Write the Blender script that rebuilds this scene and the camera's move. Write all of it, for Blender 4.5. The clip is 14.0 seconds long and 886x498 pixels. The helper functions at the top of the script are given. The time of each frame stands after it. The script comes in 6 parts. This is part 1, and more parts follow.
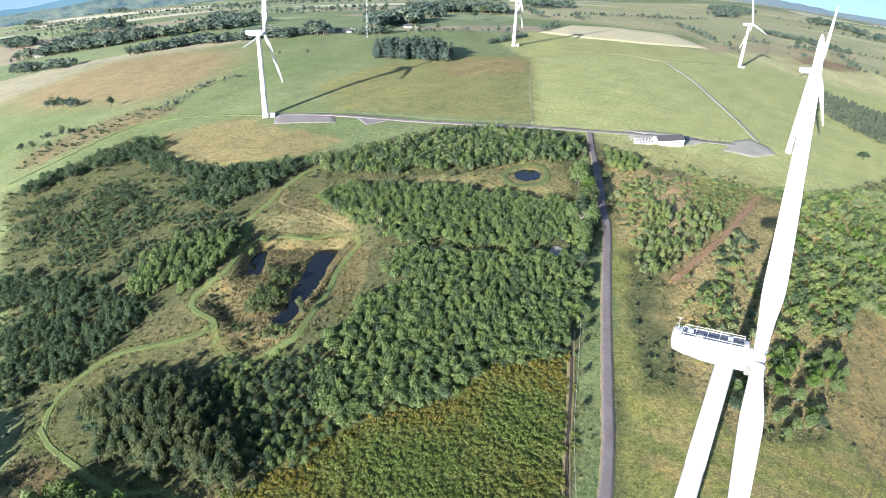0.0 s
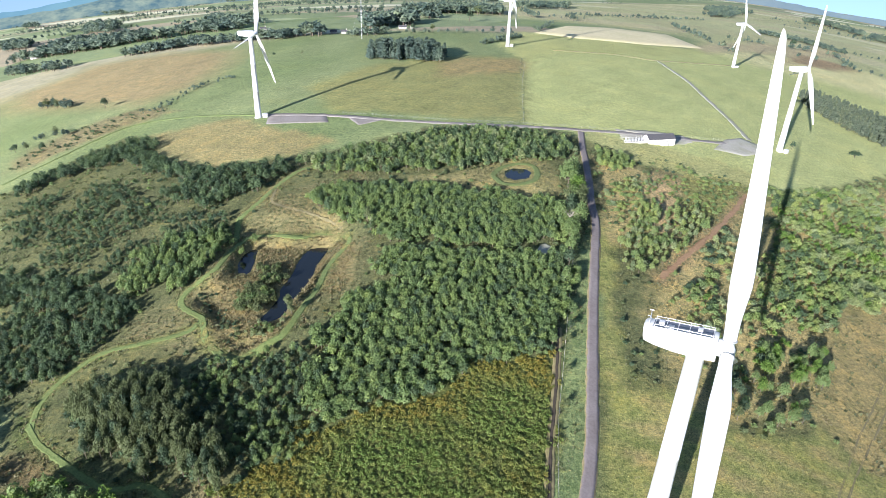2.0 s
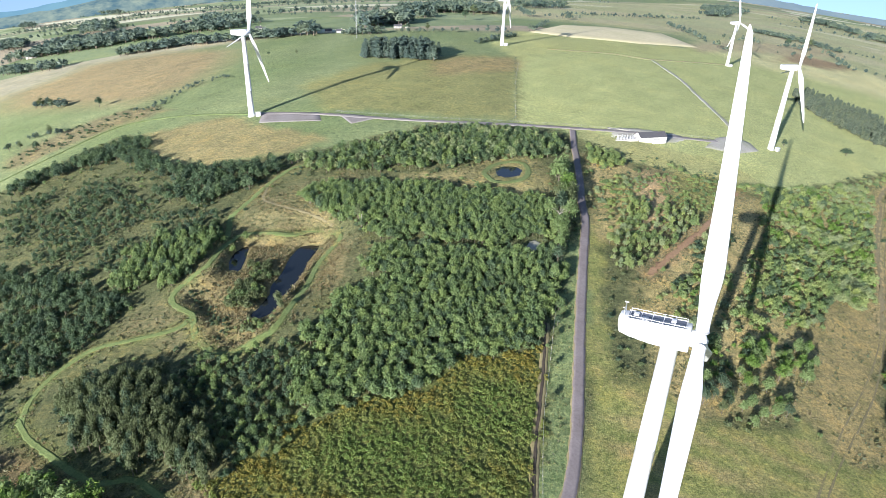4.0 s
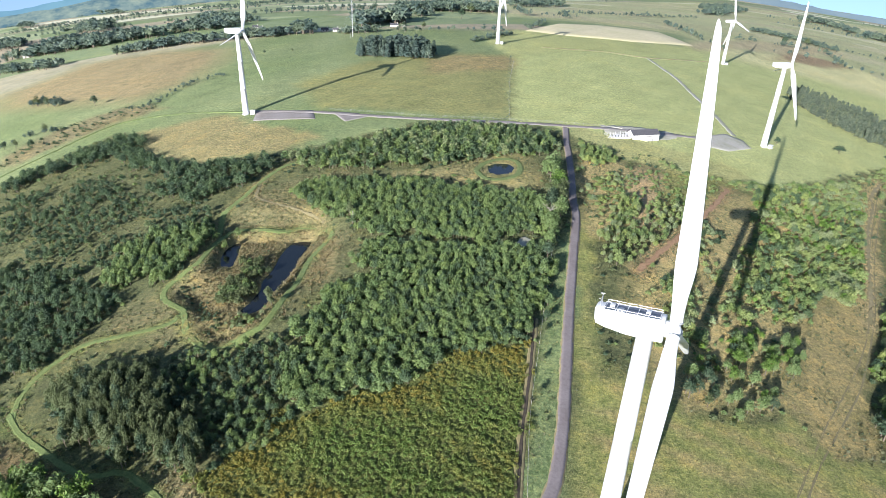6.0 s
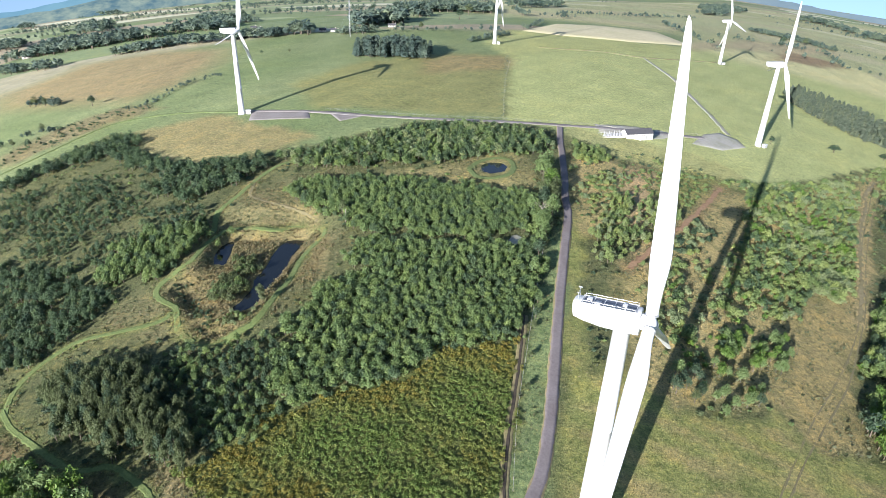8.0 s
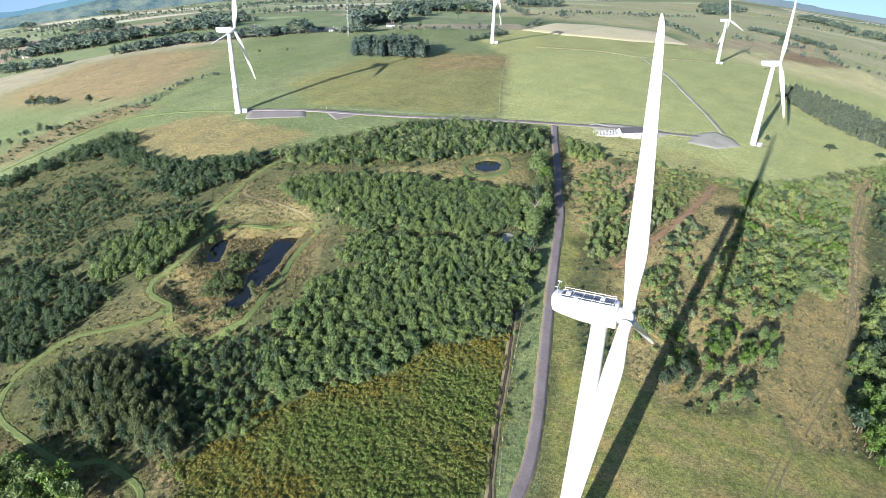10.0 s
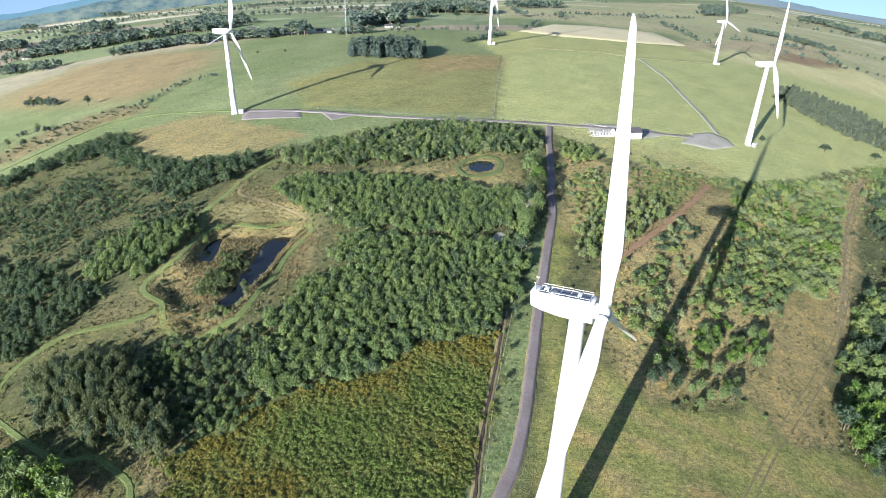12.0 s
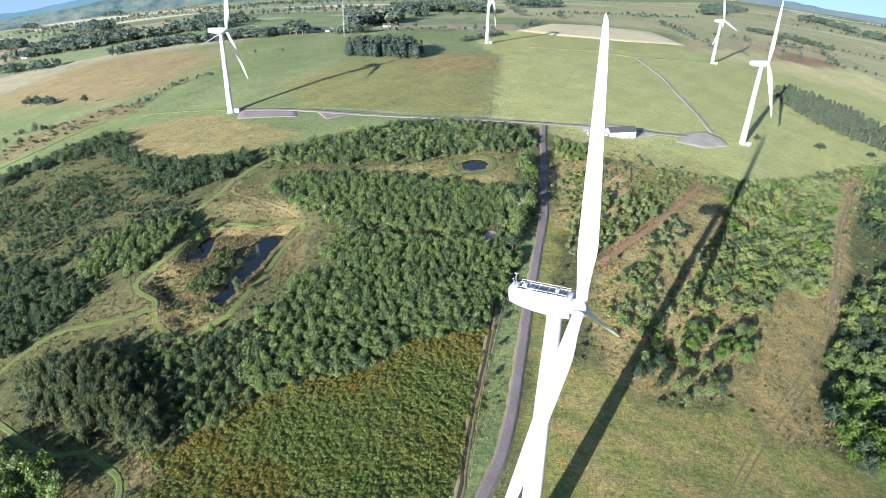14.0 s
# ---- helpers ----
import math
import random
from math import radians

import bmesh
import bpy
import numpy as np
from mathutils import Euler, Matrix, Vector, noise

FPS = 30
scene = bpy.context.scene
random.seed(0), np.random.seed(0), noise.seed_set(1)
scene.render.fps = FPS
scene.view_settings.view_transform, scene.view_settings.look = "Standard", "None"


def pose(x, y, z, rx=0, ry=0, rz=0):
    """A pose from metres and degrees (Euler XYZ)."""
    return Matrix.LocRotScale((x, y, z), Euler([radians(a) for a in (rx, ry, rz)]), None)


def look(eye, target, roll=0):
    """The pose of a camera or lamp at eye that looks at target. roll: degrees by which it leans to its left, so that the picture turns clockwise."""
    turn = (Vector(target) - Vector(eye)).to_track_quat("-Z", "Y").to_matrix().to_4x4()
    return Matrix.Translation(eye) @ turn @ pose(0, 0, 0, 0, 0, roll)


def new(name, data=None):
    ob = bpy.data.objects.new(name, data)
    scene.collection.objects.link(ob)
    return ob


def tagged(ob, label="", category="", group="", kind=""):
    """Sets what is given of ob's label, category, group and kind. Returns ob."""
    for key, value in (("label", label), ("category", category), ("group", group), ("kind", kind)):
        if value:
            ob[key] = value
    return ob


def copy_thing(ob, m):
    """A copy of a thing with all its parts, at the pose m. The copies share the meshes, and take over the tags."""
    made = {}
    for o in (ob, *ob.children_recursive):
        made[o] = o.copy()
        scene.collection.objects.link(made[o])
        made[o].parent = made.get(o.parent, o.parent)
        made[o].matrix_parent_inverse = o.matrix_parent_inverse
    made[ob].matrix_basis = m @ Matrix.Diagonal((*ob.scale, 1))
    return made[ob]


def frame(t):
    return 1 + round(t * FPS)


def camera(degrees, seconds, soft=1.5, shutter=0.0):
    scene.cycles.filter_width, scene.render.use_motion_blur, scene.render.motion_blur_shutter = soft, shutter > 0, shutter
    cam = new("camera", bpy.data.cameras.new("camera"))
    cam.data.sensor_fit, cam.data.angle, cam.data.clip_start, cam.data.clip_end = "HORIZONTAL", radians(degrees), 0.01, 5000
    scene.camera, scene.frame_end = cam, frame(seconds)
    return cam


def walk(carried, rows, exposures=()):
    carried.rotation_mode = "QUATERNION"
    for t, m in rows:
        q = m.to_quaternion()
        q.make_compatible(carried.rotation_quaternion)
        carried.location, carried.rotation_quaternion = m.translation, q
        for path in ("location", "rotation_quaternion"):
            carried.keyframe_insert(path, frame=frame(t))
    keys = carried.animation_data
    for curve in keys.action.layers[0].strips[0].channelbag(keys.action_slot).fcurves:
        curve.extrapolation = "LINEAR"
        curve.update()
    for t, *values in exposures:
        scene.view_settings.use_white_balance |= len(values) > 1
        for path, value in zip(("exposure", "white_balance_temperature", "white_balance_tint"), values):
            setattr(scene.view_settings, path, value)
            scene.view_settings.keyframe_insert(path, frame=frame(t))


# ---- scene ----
cam = camera(70, 14.0, soft=0.8)
# seconds, place, turn to the left, tilt downwards, lean to the left
PATH = [
    (0.0, -2.10, 0.10, 113.92, -0.720, 27.054, 2.284),
    (0.5, -1.01, -0.37, 113.90, -0.763, 27.010, 2.248),
    (1.0, 0.01, -0.80, 113.82, -0.808, 27.014, 2.193),
    (1.5, 1.28, -1.40, 113.73, -0.784, 26.948, 2.100),
    (2.0, 2.19, -1.82, 113.57, -0.816, 26.938, 2.125),
    (2.5, 3.08, -2.30, 113.63, -0.869, 26.901, 2.125),
    (3.0, 3.95, -2.82, 113.61, -0.938, 26.935, 2.127),
    (5.5, 8.60, -5.46, 113.30, -1.021, 26.998, 2.054),
    (6.0, 9.53, -5.92, 113.26, -1.031, 27.032, 2.039),
    (6.5, 10.53, -6.48, 113.25, -1.022, 27.026, 2.030),
    (7.0, 11.40, -7.01, 113.24, -1.006, 27.000, 2.000),
    (7.5, 12.37, -7.41, 113.25, -0.986, 26.997, 1.958),
    (8.0, 13.35, -7.95, 113.11, -0.949, 26.974, 1.956),
    (10.5, 18.16, -10.32, 113.21, -0.789, 27.016, 1.919),
    (11.0, 19.20, -10.86, 113.28, -0.751, 26.957, 1.921),
    (11.5, 20.14, -11.35, 113.20, -0.737, 26.967, 1.879),
    (12.0, 21.11, -11.85, 113.31, -0.693, 26.899, 1.856),
    (12.5, 22.09, -12.24, 113.46, -0.640, 26.893, 1.851),
    (13.0, 23.04, -12.75, 113.54, -0.618, 26.886, 1.829),
    (13.5, 24.07, -13.23, 113.66, -0.609, 26.922, 1.831),
    (14.0, 25.16, -13.67, 113.78, -0.595, 26.964, 1.842),
]


def flown(x, y, z, turn, tilt, lean):
    a, b = radians(turn), radians(tilt)
    return look((x, y, z), (x - math.sin(a) * math.cos(b), y + math.cos(a) * math.cos(b), z - math.sin(b)), lean)


walk(cam, [(row[0], flown(*row[1:])) for row in PATH],
     [(0.0, 1.54, 6200, 13), (3.0, 1.48, 6200, 13), (6.5, 1.46, 6200, 13), (8.0, 1.42, 6200, 13), (14.0, 1.42, 6200, 13)])

# ---- light: a low, clear sun behind the camera and a blue sky ----
SHADOW = Vector((1.85, 3.05, 0))
SUN_ELEVATION = math.atan2(1.0, SHADOW.length)
world = bpy.data.worlds.new("sky")
scene.world = world
world.use_nodes = True
sky = world.node_tree.nodes.new("ShaderNodeTexSky")
sky.sky_type, sky.sun_disc = "NISHITA", False
sky.sun_elevation, sky.sun_rotation = SUN_ELEVATION, math.atan2(-SHADOW.x, -SHADOW.y)
sky.air_density, sky.dust_density, sky.ozone_density = 1.0, 1.0, 1.5
backing = world.node_tree.nodes["Background"]
links = world.node_tree.links
way = world.node_tree.nodes.new("ShaderNodeTexCoord")
raised = world.node_tree.nodes.new("ShaderNodeVectorMath")
raised.operation, raised.inputs[1].default_value = "ADD", (0, 0, 0.38)  # the land dips, and the sky reaches down to it
level = world.node_tree.nodes.new("ShaderNodeVectorMath")
level.operation, level.inputs[1].default_value = "MAXIMUM", (-2, -2, 0.02)
links.new(way.outputs["Generated"], raised.inputs[0])
links.new(raised.outputs[0], level.inputs[0])
links.new(level.outputs[0], sky.inputs["Vector"])
links.new(sky.outputs[0], backing.inputs[0])
backing.inputs[1].default_value = 0.10
sun = new("sun", bpy.data.lights.new("sun", "SUN"))
sun.data.energy, sun.data.angle, sun.data.color = 5.0, radians(0.45), (1.0, 0.955, 0.885)
sun.matrix_world = look(-SHADOW + Vector((0, 0, 1)) , (0, 0, 0))

# ---- the lie of the land ----
LAND = np.array([-0.6246, 2.8873, -3.9691, 1.281, 0.4307, 0.0045, -0.1278, 0.0729, 0.4789, -0.442, 0.143, -1.6032, 1.2319, 2.1004, -2.0576, 0.029, -0.0067, -0.2307, 0.1117, 0.1337, 0.2606, -0.637, -0.1904, 0.6297, 0.0618]).reshape(5, 5)
FOOT = (11.4, -7.0)


LAKE = [(-54, 238), (-51, 246), (-45, 246), (-45, 241), (-46, 237), (-47, 229), (-47, 222), (-48, 215), (-49, 207), (-52, 201), (-51, 195), (-53, 191), (-56, 187), (-60, 189), (-58, 194), (-57, 199), (-56, 205), (-57, 210), (-56, 215), (-55, 223), (-55, 230)]
POOL = [(38, 314), (42, 319), (48, 319), (51, 314), (49, 306), (42, 303), (38, 306)]
DARKPOOL = [(-81.2, 232.9), (-79.8, 242.1), (-78.5, 247.9), (-74.4, 241.0), (-73.0, 228.3), (-73.0, 220.3), (-77.1, 222.6)]
BASIN = [(-76, 246), (-79, 245), (-82, 234), (-81, 224), (-82, 212), (-87, 207), (-89, 201), (-83, 195), (-76, 186), (-72, 178), (-67, 173), (-61, 171), (-57, 173), (-50, 181), (-49, 197), (-45, 211), (-43, 226), (-41, 238), (-40, 249), (-52, 249), (-65, 246)]
TERRACES = [(LAKE, -10.4), (POOL, 0.1), (DARKPOOL, -10.4)]


def inside(px, py, poly):
    """Signed distance to an outline, positive inside."""
    px, py = np.asarray(px, float), np.asarray(py, float)
    best, odd = np.full(px.shape, 1e9), np.zeros(px.shape, bool)
    for (ax, ay), (bx, by) in zip(poly, poly[1:] + poly[:1]):
        ex, ey = bx - ax, by - ay
        h = np.clip(((px - ax) * ex + (py - ay) * ey) / (ex * ex + ey * ey + 1e-9), 0, 1)
        best = np.minimum(best, np.hypot(px - ax - h * ex, py - ay - h * ey))
        if ey:
            odd ^= ((ay > py) != (by > py)) & (px < ex * (py - ay) / ey + ax)
    return np.where(odd, best, -best)


def land(x, y):
    """Height of the ground: a broad low rise that falls away on both sides into the valleys."""
    x, y = np.asarray(x, float), np.asarray(y, float)
    dx, dy = x - FOOT[0], y - FOOT[1]
    rho = np.maximum(np.hypot(dx, dy), 85.0)
    az = np.clip(np.arctan2(dx, dy), -0.85, 0.85)
    q = rho / (rho + 400.0)
    slope = sum(LAND[i, j] * az ** i * q ** j for i in range(5) for j in range(5))
    u = np.clip((rho - 900) / 2600, 0, 1)
    z = slope * rho - 0.037 * rho * u * u * (3 - 2 * u) * np.clip((0.55 - az) / 0.5, 0.3, 1)
    for poly, level in TERRACES:
        near = (np.abs(x - poly[0][0]) < 90) & (np.abs(y - poly[0][1]) < 90)
        if np.any(near):
            w = np.clip((inside(x, y, poly) + 20) / 16, 0, 1)
            w = w * w * (3 - 2 * w)
            z = z * (1 - w) + level * w
    near = (np.abs(x + 65) < 40) & (np.abs(y - 210) < 55)
    if np.any(near):
        w = np.clip((inside(x, y, BASIN) + 0.3) / 3.0, 0, 1)
        z = z - 3.0 * w * w * (3 - 2 * w)
    return z


def height(x, y):
    return float(land(x, y))


def smooth_line(points, step=3.0):
    """A curve through points, resampled evenly."""
    p = np.array(points, float)
    out = []
    for i in range(len(p) - 1):
        a, b, c, d = p[max(i - 1, 0)], p[i], p[i + 1], p[min(i + 2, len(p) - 1)]
        n = max(2, int(np.linalg.norm(c - b) / step))
        for k in range(n):
            t = k / n
            out.append(0.5 * (2 * b + (c - a) * t + (2 * a - 5 * b + 4 * c - d) * t * t + (3 * b - a - 3 * c + d) * t ** 3))
    out.append(p[-1])
    return np.array(out)


def wave(x, y, size, seed=0):
    """Cheap smooth noise over the plan, about -1 to 1."""
    rs = np.random.RandomState(seed)
    total = np.zeros(np.shape(x))
    for k in range(6):
        a, s, f = rs.uniform(0, 6.28), rs.uniform(0.6, 1.7), rs.uniform(0, 6.28)
        total = total + np.sin((np.cos(a) * x + np.sin(a) * y) * 6.28 / (size * s) + f)
    return total / 3.0

# ---- materials ----
def material(name, rough=0.8, metal=0.0):
    m = bpy.data.materials.new(name)
    m.use_nodes = True
    b = m.node_tree.nodes["Principled BSDF"]
    b.inputs["Roughness"].default_value, b.inputs["Metallic"].default_value = rough, metal
    return m, m.node_tree, b


def node(tree, kind, **sets):
    n = tree.nodes.new(kind)
    for k, v in sets.items():
        n.inputs[k.replace("_", " ")].default_value = v
    return n


def noise_of(tree, scale, detail=4.0, coord=None, rough=0.6):
    n = node(tree, "ShaderNodeTexNoise", Scale=scale, Detail=detail, Roughness=rough)
    if coord:
        tree.links.new(coord, n.inputs["Vector"])
    return n


def ramp(tree, source, stops):
    r = tree.nodes.new("ShaderNodeValToRGB")
    while len(r.color_ramp.elements) < len(stops):
        r.color_ramp.elements.new(0.5)
    for e, (p, c) in zip(r.color_ramp.elements, stops):
        e.position, e.color = p, (*c, 1)
    tree.links.new(source, r.inputs[0])
    return r


def mixed(tree, kind, fac, a, b):
    m = tree.nodes.new("ShaderNodeMix")
    m.data_type, m.blend_type = "RGBA", kind
    for socket, v in ((m.inputs[0], fac), (m.inputs[6], a), (m.inputs[7], b)):
        if isinstance(v, (int, float)):
            socket.default_value = v
        elif isinstance(v, tuple):
            socket.default_value = (*v, 1)
        else:
            tree.links.new(v, socket)
    return m.outputs[2]


def bumped(tree, bsdf, source, strength, distance):
    b = node(tree, "ShaderNodeBump", Strength=strength, Distance=distance)
    tree.links.new(source, b.inputs["Height"])
    tree.links.new(b.outputs[0], bsdf.inputs["Normal"])


def place_of(tree):
    return tree.nodes.new("ShaderNodeNewGeometry").outputs["Position"]


def ground_material():
    m, t, b = material("sward", 0.95)
    b.inputs["Specular IOR Level"].default_value = 0.15
    pos = place_of(t)
    cover = t.nodes.new("ShaderNodeVertexColor")
    cover.layer_name = "cover"
    wild = t.nodes.new("ShaderNodeAttribute")
    wild.attribute_name = "wild"
    broad = noise_of(t, 0.02, 6, pos)
    patch = noise_of(t, 0.12, 6, pos, 0.7)
    fine = noise_of(t, 0.7, 8, pos, 0.85)
    tone = ramp(t, broad.outputs["Fac"], [(0.3, (0.78, 0.80, 0.72)), (0.5, (1, 1, 1)), (0.72, (1.25, 1.14, 0.95))])
    c1 = mixed(t, "MULTIPLY", 0.4, cover.outputs[0], tone.outputs[0])
    spots = ramp(t, patch.outputs["Fac"], [(0.3, (0.62, 0.70, 0.60)), (0.5, (1, 1, 1)), (0.7, (1.32, 1.18, 0.98))])
    c2 = mixed(t, "MULTIPLY", wild.outputs["Fac"], c1, spots.outputs[0])
    grain = ramp(t, fine.outputs["Fac"], [(0.36, (0.32, 0.38, 0.32)), (0.5, (1, 1, 1)), (0.64, (1.75, 1.6, 1.35))])
    c3 = mixed(t, "MULTIPLY", 0.85, c2, grain.outputs[0])
    # faint streaks from mowing and grazing
    lines = t.nodes.new("ShaderNodeMapping")
    lines.inputs["Scale"].default_value = (0.16, 1.7, 0.4)
    lines.inputs["Rotation"].default_value = (0, 0, 0.12)
    t.links.new(pos, lines.inputs["Vector"])
    streak = noise_of(t, 1.0, 6, lines.outputs[0], 0.75)
    swath = ramp(t, streak.outputs["Fac"], [(0.35, (0.66, 0.74, 0.70)), (0.5, (1, 1, 1)), (0.65, (1.38, 1.26, 1.1))])
    c3 = mixed(t, "MULTIPLY", 0.5, c3, swath.outputs[0])
    # rushes, thistles and dung: small dark and bleached tufts in the sward
    tuft = noise_of(t, 0.6, 9, pos, 0.9)
    dots = ramp(t, tuft.outputs["Fac"], [(0.34, (0.45, 0.52, 0.45)), (0.47, (1, 1, 1)), (0.56, (1, 1, 1)), (0.70, (1.5, 1.38, 1.2))])
    c3 = mixed(t, "MULTIPLY", 0.75, c3, dots.outputs[0])
    blades = noise_of(t, 2.6, 4, pos, 0.8)
    lawn = ramp(t, blades.outputs["Fac"], [(0.34, (0.42, 0.46, 0.40)), (0.5, (1, 1, 1)), (0.66, (1.6, 1.5, 1.35))])
    c3 = mixed(t, "MULTIPLY", 0.8, c3, lawn.outputs[0])
    # beyond the home fields: a patchwork of pasture, stubble and rough grazing
    outer = t.nodes.new("ShaderNodeAttribute")
    outer.attribute_name = "outer"
    warp = noise_of(t, 0.004, 3, pos)
    bent = t.nodes.new("ShaderNodeMix")
    bent.data_type = "VECTOR"
    bent.inputs[0].default_value = 0.12
    size = t.nodes.new("ShaderNodeMapping")
    size.inputs["Scale"].default_value = (0.0042, 0.0085, 0.0)
    size.inputs["Rotation"].default_value = (0, 0, 0.25)
    t.links.new(pos, size.inputs["Vector"])
    t.links.new(size.outputs[0], bent.inputs[4])
    t.links.new(warp.outputs["Color"], bent.inputs[5])
    cells = node(t, "ShaderNodeTexVoronoi", Scale=1.0)
    t.links.new(bent.outputs[1], cells.inputs["Vector"])
    part_of = t.nodes.new("ShaderNodeSeparateColor")
    t.links.new(cells.outputs["Color"], part_of.inputs[0])
    crops = ramp(t, part_of.outputs[0], [(0.0, (0.184, 0.243, 0.122)), (0.2, (0.259, 0.315, 0.180)), (0.34, (0.367, 0.344, 0.244)), (0.46, (0.216, 0.237, 0.147)), (0.58, (0.292, 0.344, 0.205)),
                                         (0.70, (0.335, 0.297, 0.218)), (0.80, (0.562, 0.558, 0.424)), (0.90, (0.206, 0.261, 0.142))])
    crops.color_ramp.interpolation = "CONSTANT"
    c4 = mixed(t, "MULTIPLY", 0.8, crops.outputs[0], tone.outputs[0])
    c4 = mixed(t, "MULTIPLY", 0.6, c4, spots.outputs[0])
    c5 = mixed(t, "MIX", outer.outputs["Fac"], c3, c4)
    t.links.new(c5, b.inputs["Base Color"])
    bumped(t, b, fine.outputs["Fac"], 0.8, 0.7)
    return m


def leaf_material(name, dark, light, warm, low=(0.80, 0.86, 0.88), high=(1.16, 1.12, 0.95)):
    m, t, b = material(name, 0.55)
    b.inputs["Specular IOR Level"].default_value = 0.3
    island = t.nodes.new("ShaderNodeNewGeometry").outputs["Random Per Island"]
    tint = t.nodes.new("ShaderNodeAttribute")
    tint.attribute_name = "tint"
    one = ramp(t, island, [(0.0, dark), (0.75, light), (1.0, warm)])
    tree_tone = ramp(t, tint.outputs["Fac"], [(0.0, low), (0.5, (1, 1, 1)), (1.0, high)])
    c = mixed(t, "MULTIPLY", 1.0, one.outputs[0], tree_tone.outputs[0])
    t.links.new(c, b.inputs["Base Color"])
    thin = t.nodes.new("ShaderNodeBsdfTranslucent")
    t.links.new(c, thin.inputs[0])
    mix = t.nodes.new("ShaderNodeMixShader")
    mix.inputs[0].default_value = 0.4
    t.links.new(b.outputs[0], mix.inputs[1])
    t.links.new(thin.outputs[0], mix.inputs[2])
    t.links.new(mix.outputs[0], t.nodes["Material Output"].inputs[0])
    return m


def grainy(name, low, high, scale, rough=0.85, bump=0.3, depth=0.02, second=None, metal=0.0):
    m, t, b = material(name, rough, metal)
    pos = place_of(t)
    n = noise_of(t, scale, 6, pos, 0.7)
    r = ramp(t, n.outputs["Fac"], [(0.3, low), (0.7, high)])
    out = r.outputs[0]
    if second:
        s = noise_of(t, scale * 0.08, 4, pos)
        r2 = ramp(t, s.outputs["Fac"], [(0.4, (1, 1, 1)), (0.65, second)])
        out = mixed(t, "MULTIPLY", 0.8, out, r2.outputs[0])
    t.links.new(out, b.inputs["Base Color"])
    if bump:
        bumped(t, b, n.outputs["Fac"], bump, depth)
    return m


def water_material():
    m, t, b = material("pond_water", 0.06)
    b.inputs["Base Color"].default_value = (0.010, 0.013, 0.016, 1)
    n = noise_of(t, 1.3, 3, place_of(t))
    bumped(t, b, n.outputs["Fac"], 0.05, 0.05)
    return m


SWARD = ground_material()
LEAF = leaf_material("birch_leaves", (0.132, 0.200, 0.077), (0.194, 0.270, 0.104), (0.234, 0.300, 0.121))
LEAF_OLIVE = leaf_material("grey_alder_leaves", (0.085, 0.111, 0.050), (0.135, 0.169, 0.077), (0.176, 0.208, 0.100))
LEAF_DARK = leaf_material("alder_leaves", (0.048, 0.083, 0.048), (0.078, 0.124, 0.072), (0.104, 0.149, 0.087))
# brightened copy: the glow of eastern foliage seen down-sun is in the colour
LEAF_EAST = leaf_material("east_lit_leaves", (0.177, 0.232, 0.086), (0.269, 0.335, 0.125), (0.340, 0.401, 0.155))
LEAF_PALE = leaf_material("willow_leaves", (0.164, 0.216, 0.108), (0.280, 0.335, 0.172), (0.350, 0.390, 0.215))
LEAF_BRIGHT = leaf_material("sycamore_leaves", (0.075, 0.140, 0.029), (0.149, 0.252, 0.055), (0.218, 0.302, 0.072))
NEEDLE = leaf_material("spruce_needles", (0.057, 0.091, 0.081), (0.106, 0.153, 0.128), (0.144, 0.195, 0.155))
LEAF_WEST = leaf_material("young_alder_leaves", (0.074, 0.122, 0.065), (0.113, 0.169, 0.086), (0.140, 0.194, 0.101))
# paler and bluer than the near leaves, for air haze over far woods
LEAF_HAZED = leaf_material("hazed_woodland_leaves", (0.100, 0.142, 0.108), (0.150, 0.200, 0.150), (0.185, 0.235, 0.175))
FERN = leaf_material("bracken_fronds", (0.134, 0.184, 0.050), (0.205, 0.252, 0.068), (0.257, 0.275, 0.081), (0.82, 1.0, 0.9), (1.32, 0.90, 0.68))
STRAW = leaf_material("dry_grass", (0.17, 0.150, 0.080), (0.235, 0.202, 0.112), (0.285, 0.238, 0.138), (0.8, 0.9, 0.8), (1.15, 1.05, 0.95))
BARK = grainy("bark", (0.07, 0.055, 0.04), (0.17, 0.14, 0.11), 6, 0.9, 0.6, 0.03)
ASPHALT = grainy("worn_asphalt", (0.155, 0.135, 0.138), (0.235, 0.208, 0.208), 1.2, 0.9, 0.2, 0.01, (0.75, 0.72, 0.7))
GRAVEL = grainy("grey_gravel", (0.18, 0.165, 0.162), (0.285, 0.262, 0.255), 1.0, 0.95, 0.4, 0.04, (0.75, 0.72, 0.68))
GRAVEL_MID = grainy("rubbly_track", (0.27, 0.258, 0.225), (0.43, 0.41, 0.36), 0.6, 0.95, 0.5, 0.06, (0.72, 0.80, 0.58))
GRAVEL_PALE = grainy("pale_stony_gravel", (0.32, 0.305, 0.265), (0.49, 0.465, 0.41), 0.8, 0.95, 0.4, 0.04, (0.7, 0.75, 0.6))
RED_EARTH = grainy("red_earth", (0.20, 0.122, 0.066), (0.37, 0.238, 0.14), 0.7, 0.95, 0.6, 0.1, (0.8, 0.7, 0.65))
# trodden path soil; its dark tone also stands for shade in the ruts
TRODDEN_RUT_SHADE = grainy("trodden_soil_and_rut_shade", (0.125, 0.115, 0.058), (0.25, 0.215, 0.115), 0.9, 0.95, 0.4, 0.05)
MUD = grainy("dark_mud", (0.030, 0.024, 0.018), (0.075, 0.058, 0.04), 0.8, 0.9, 0.5, 0.1)
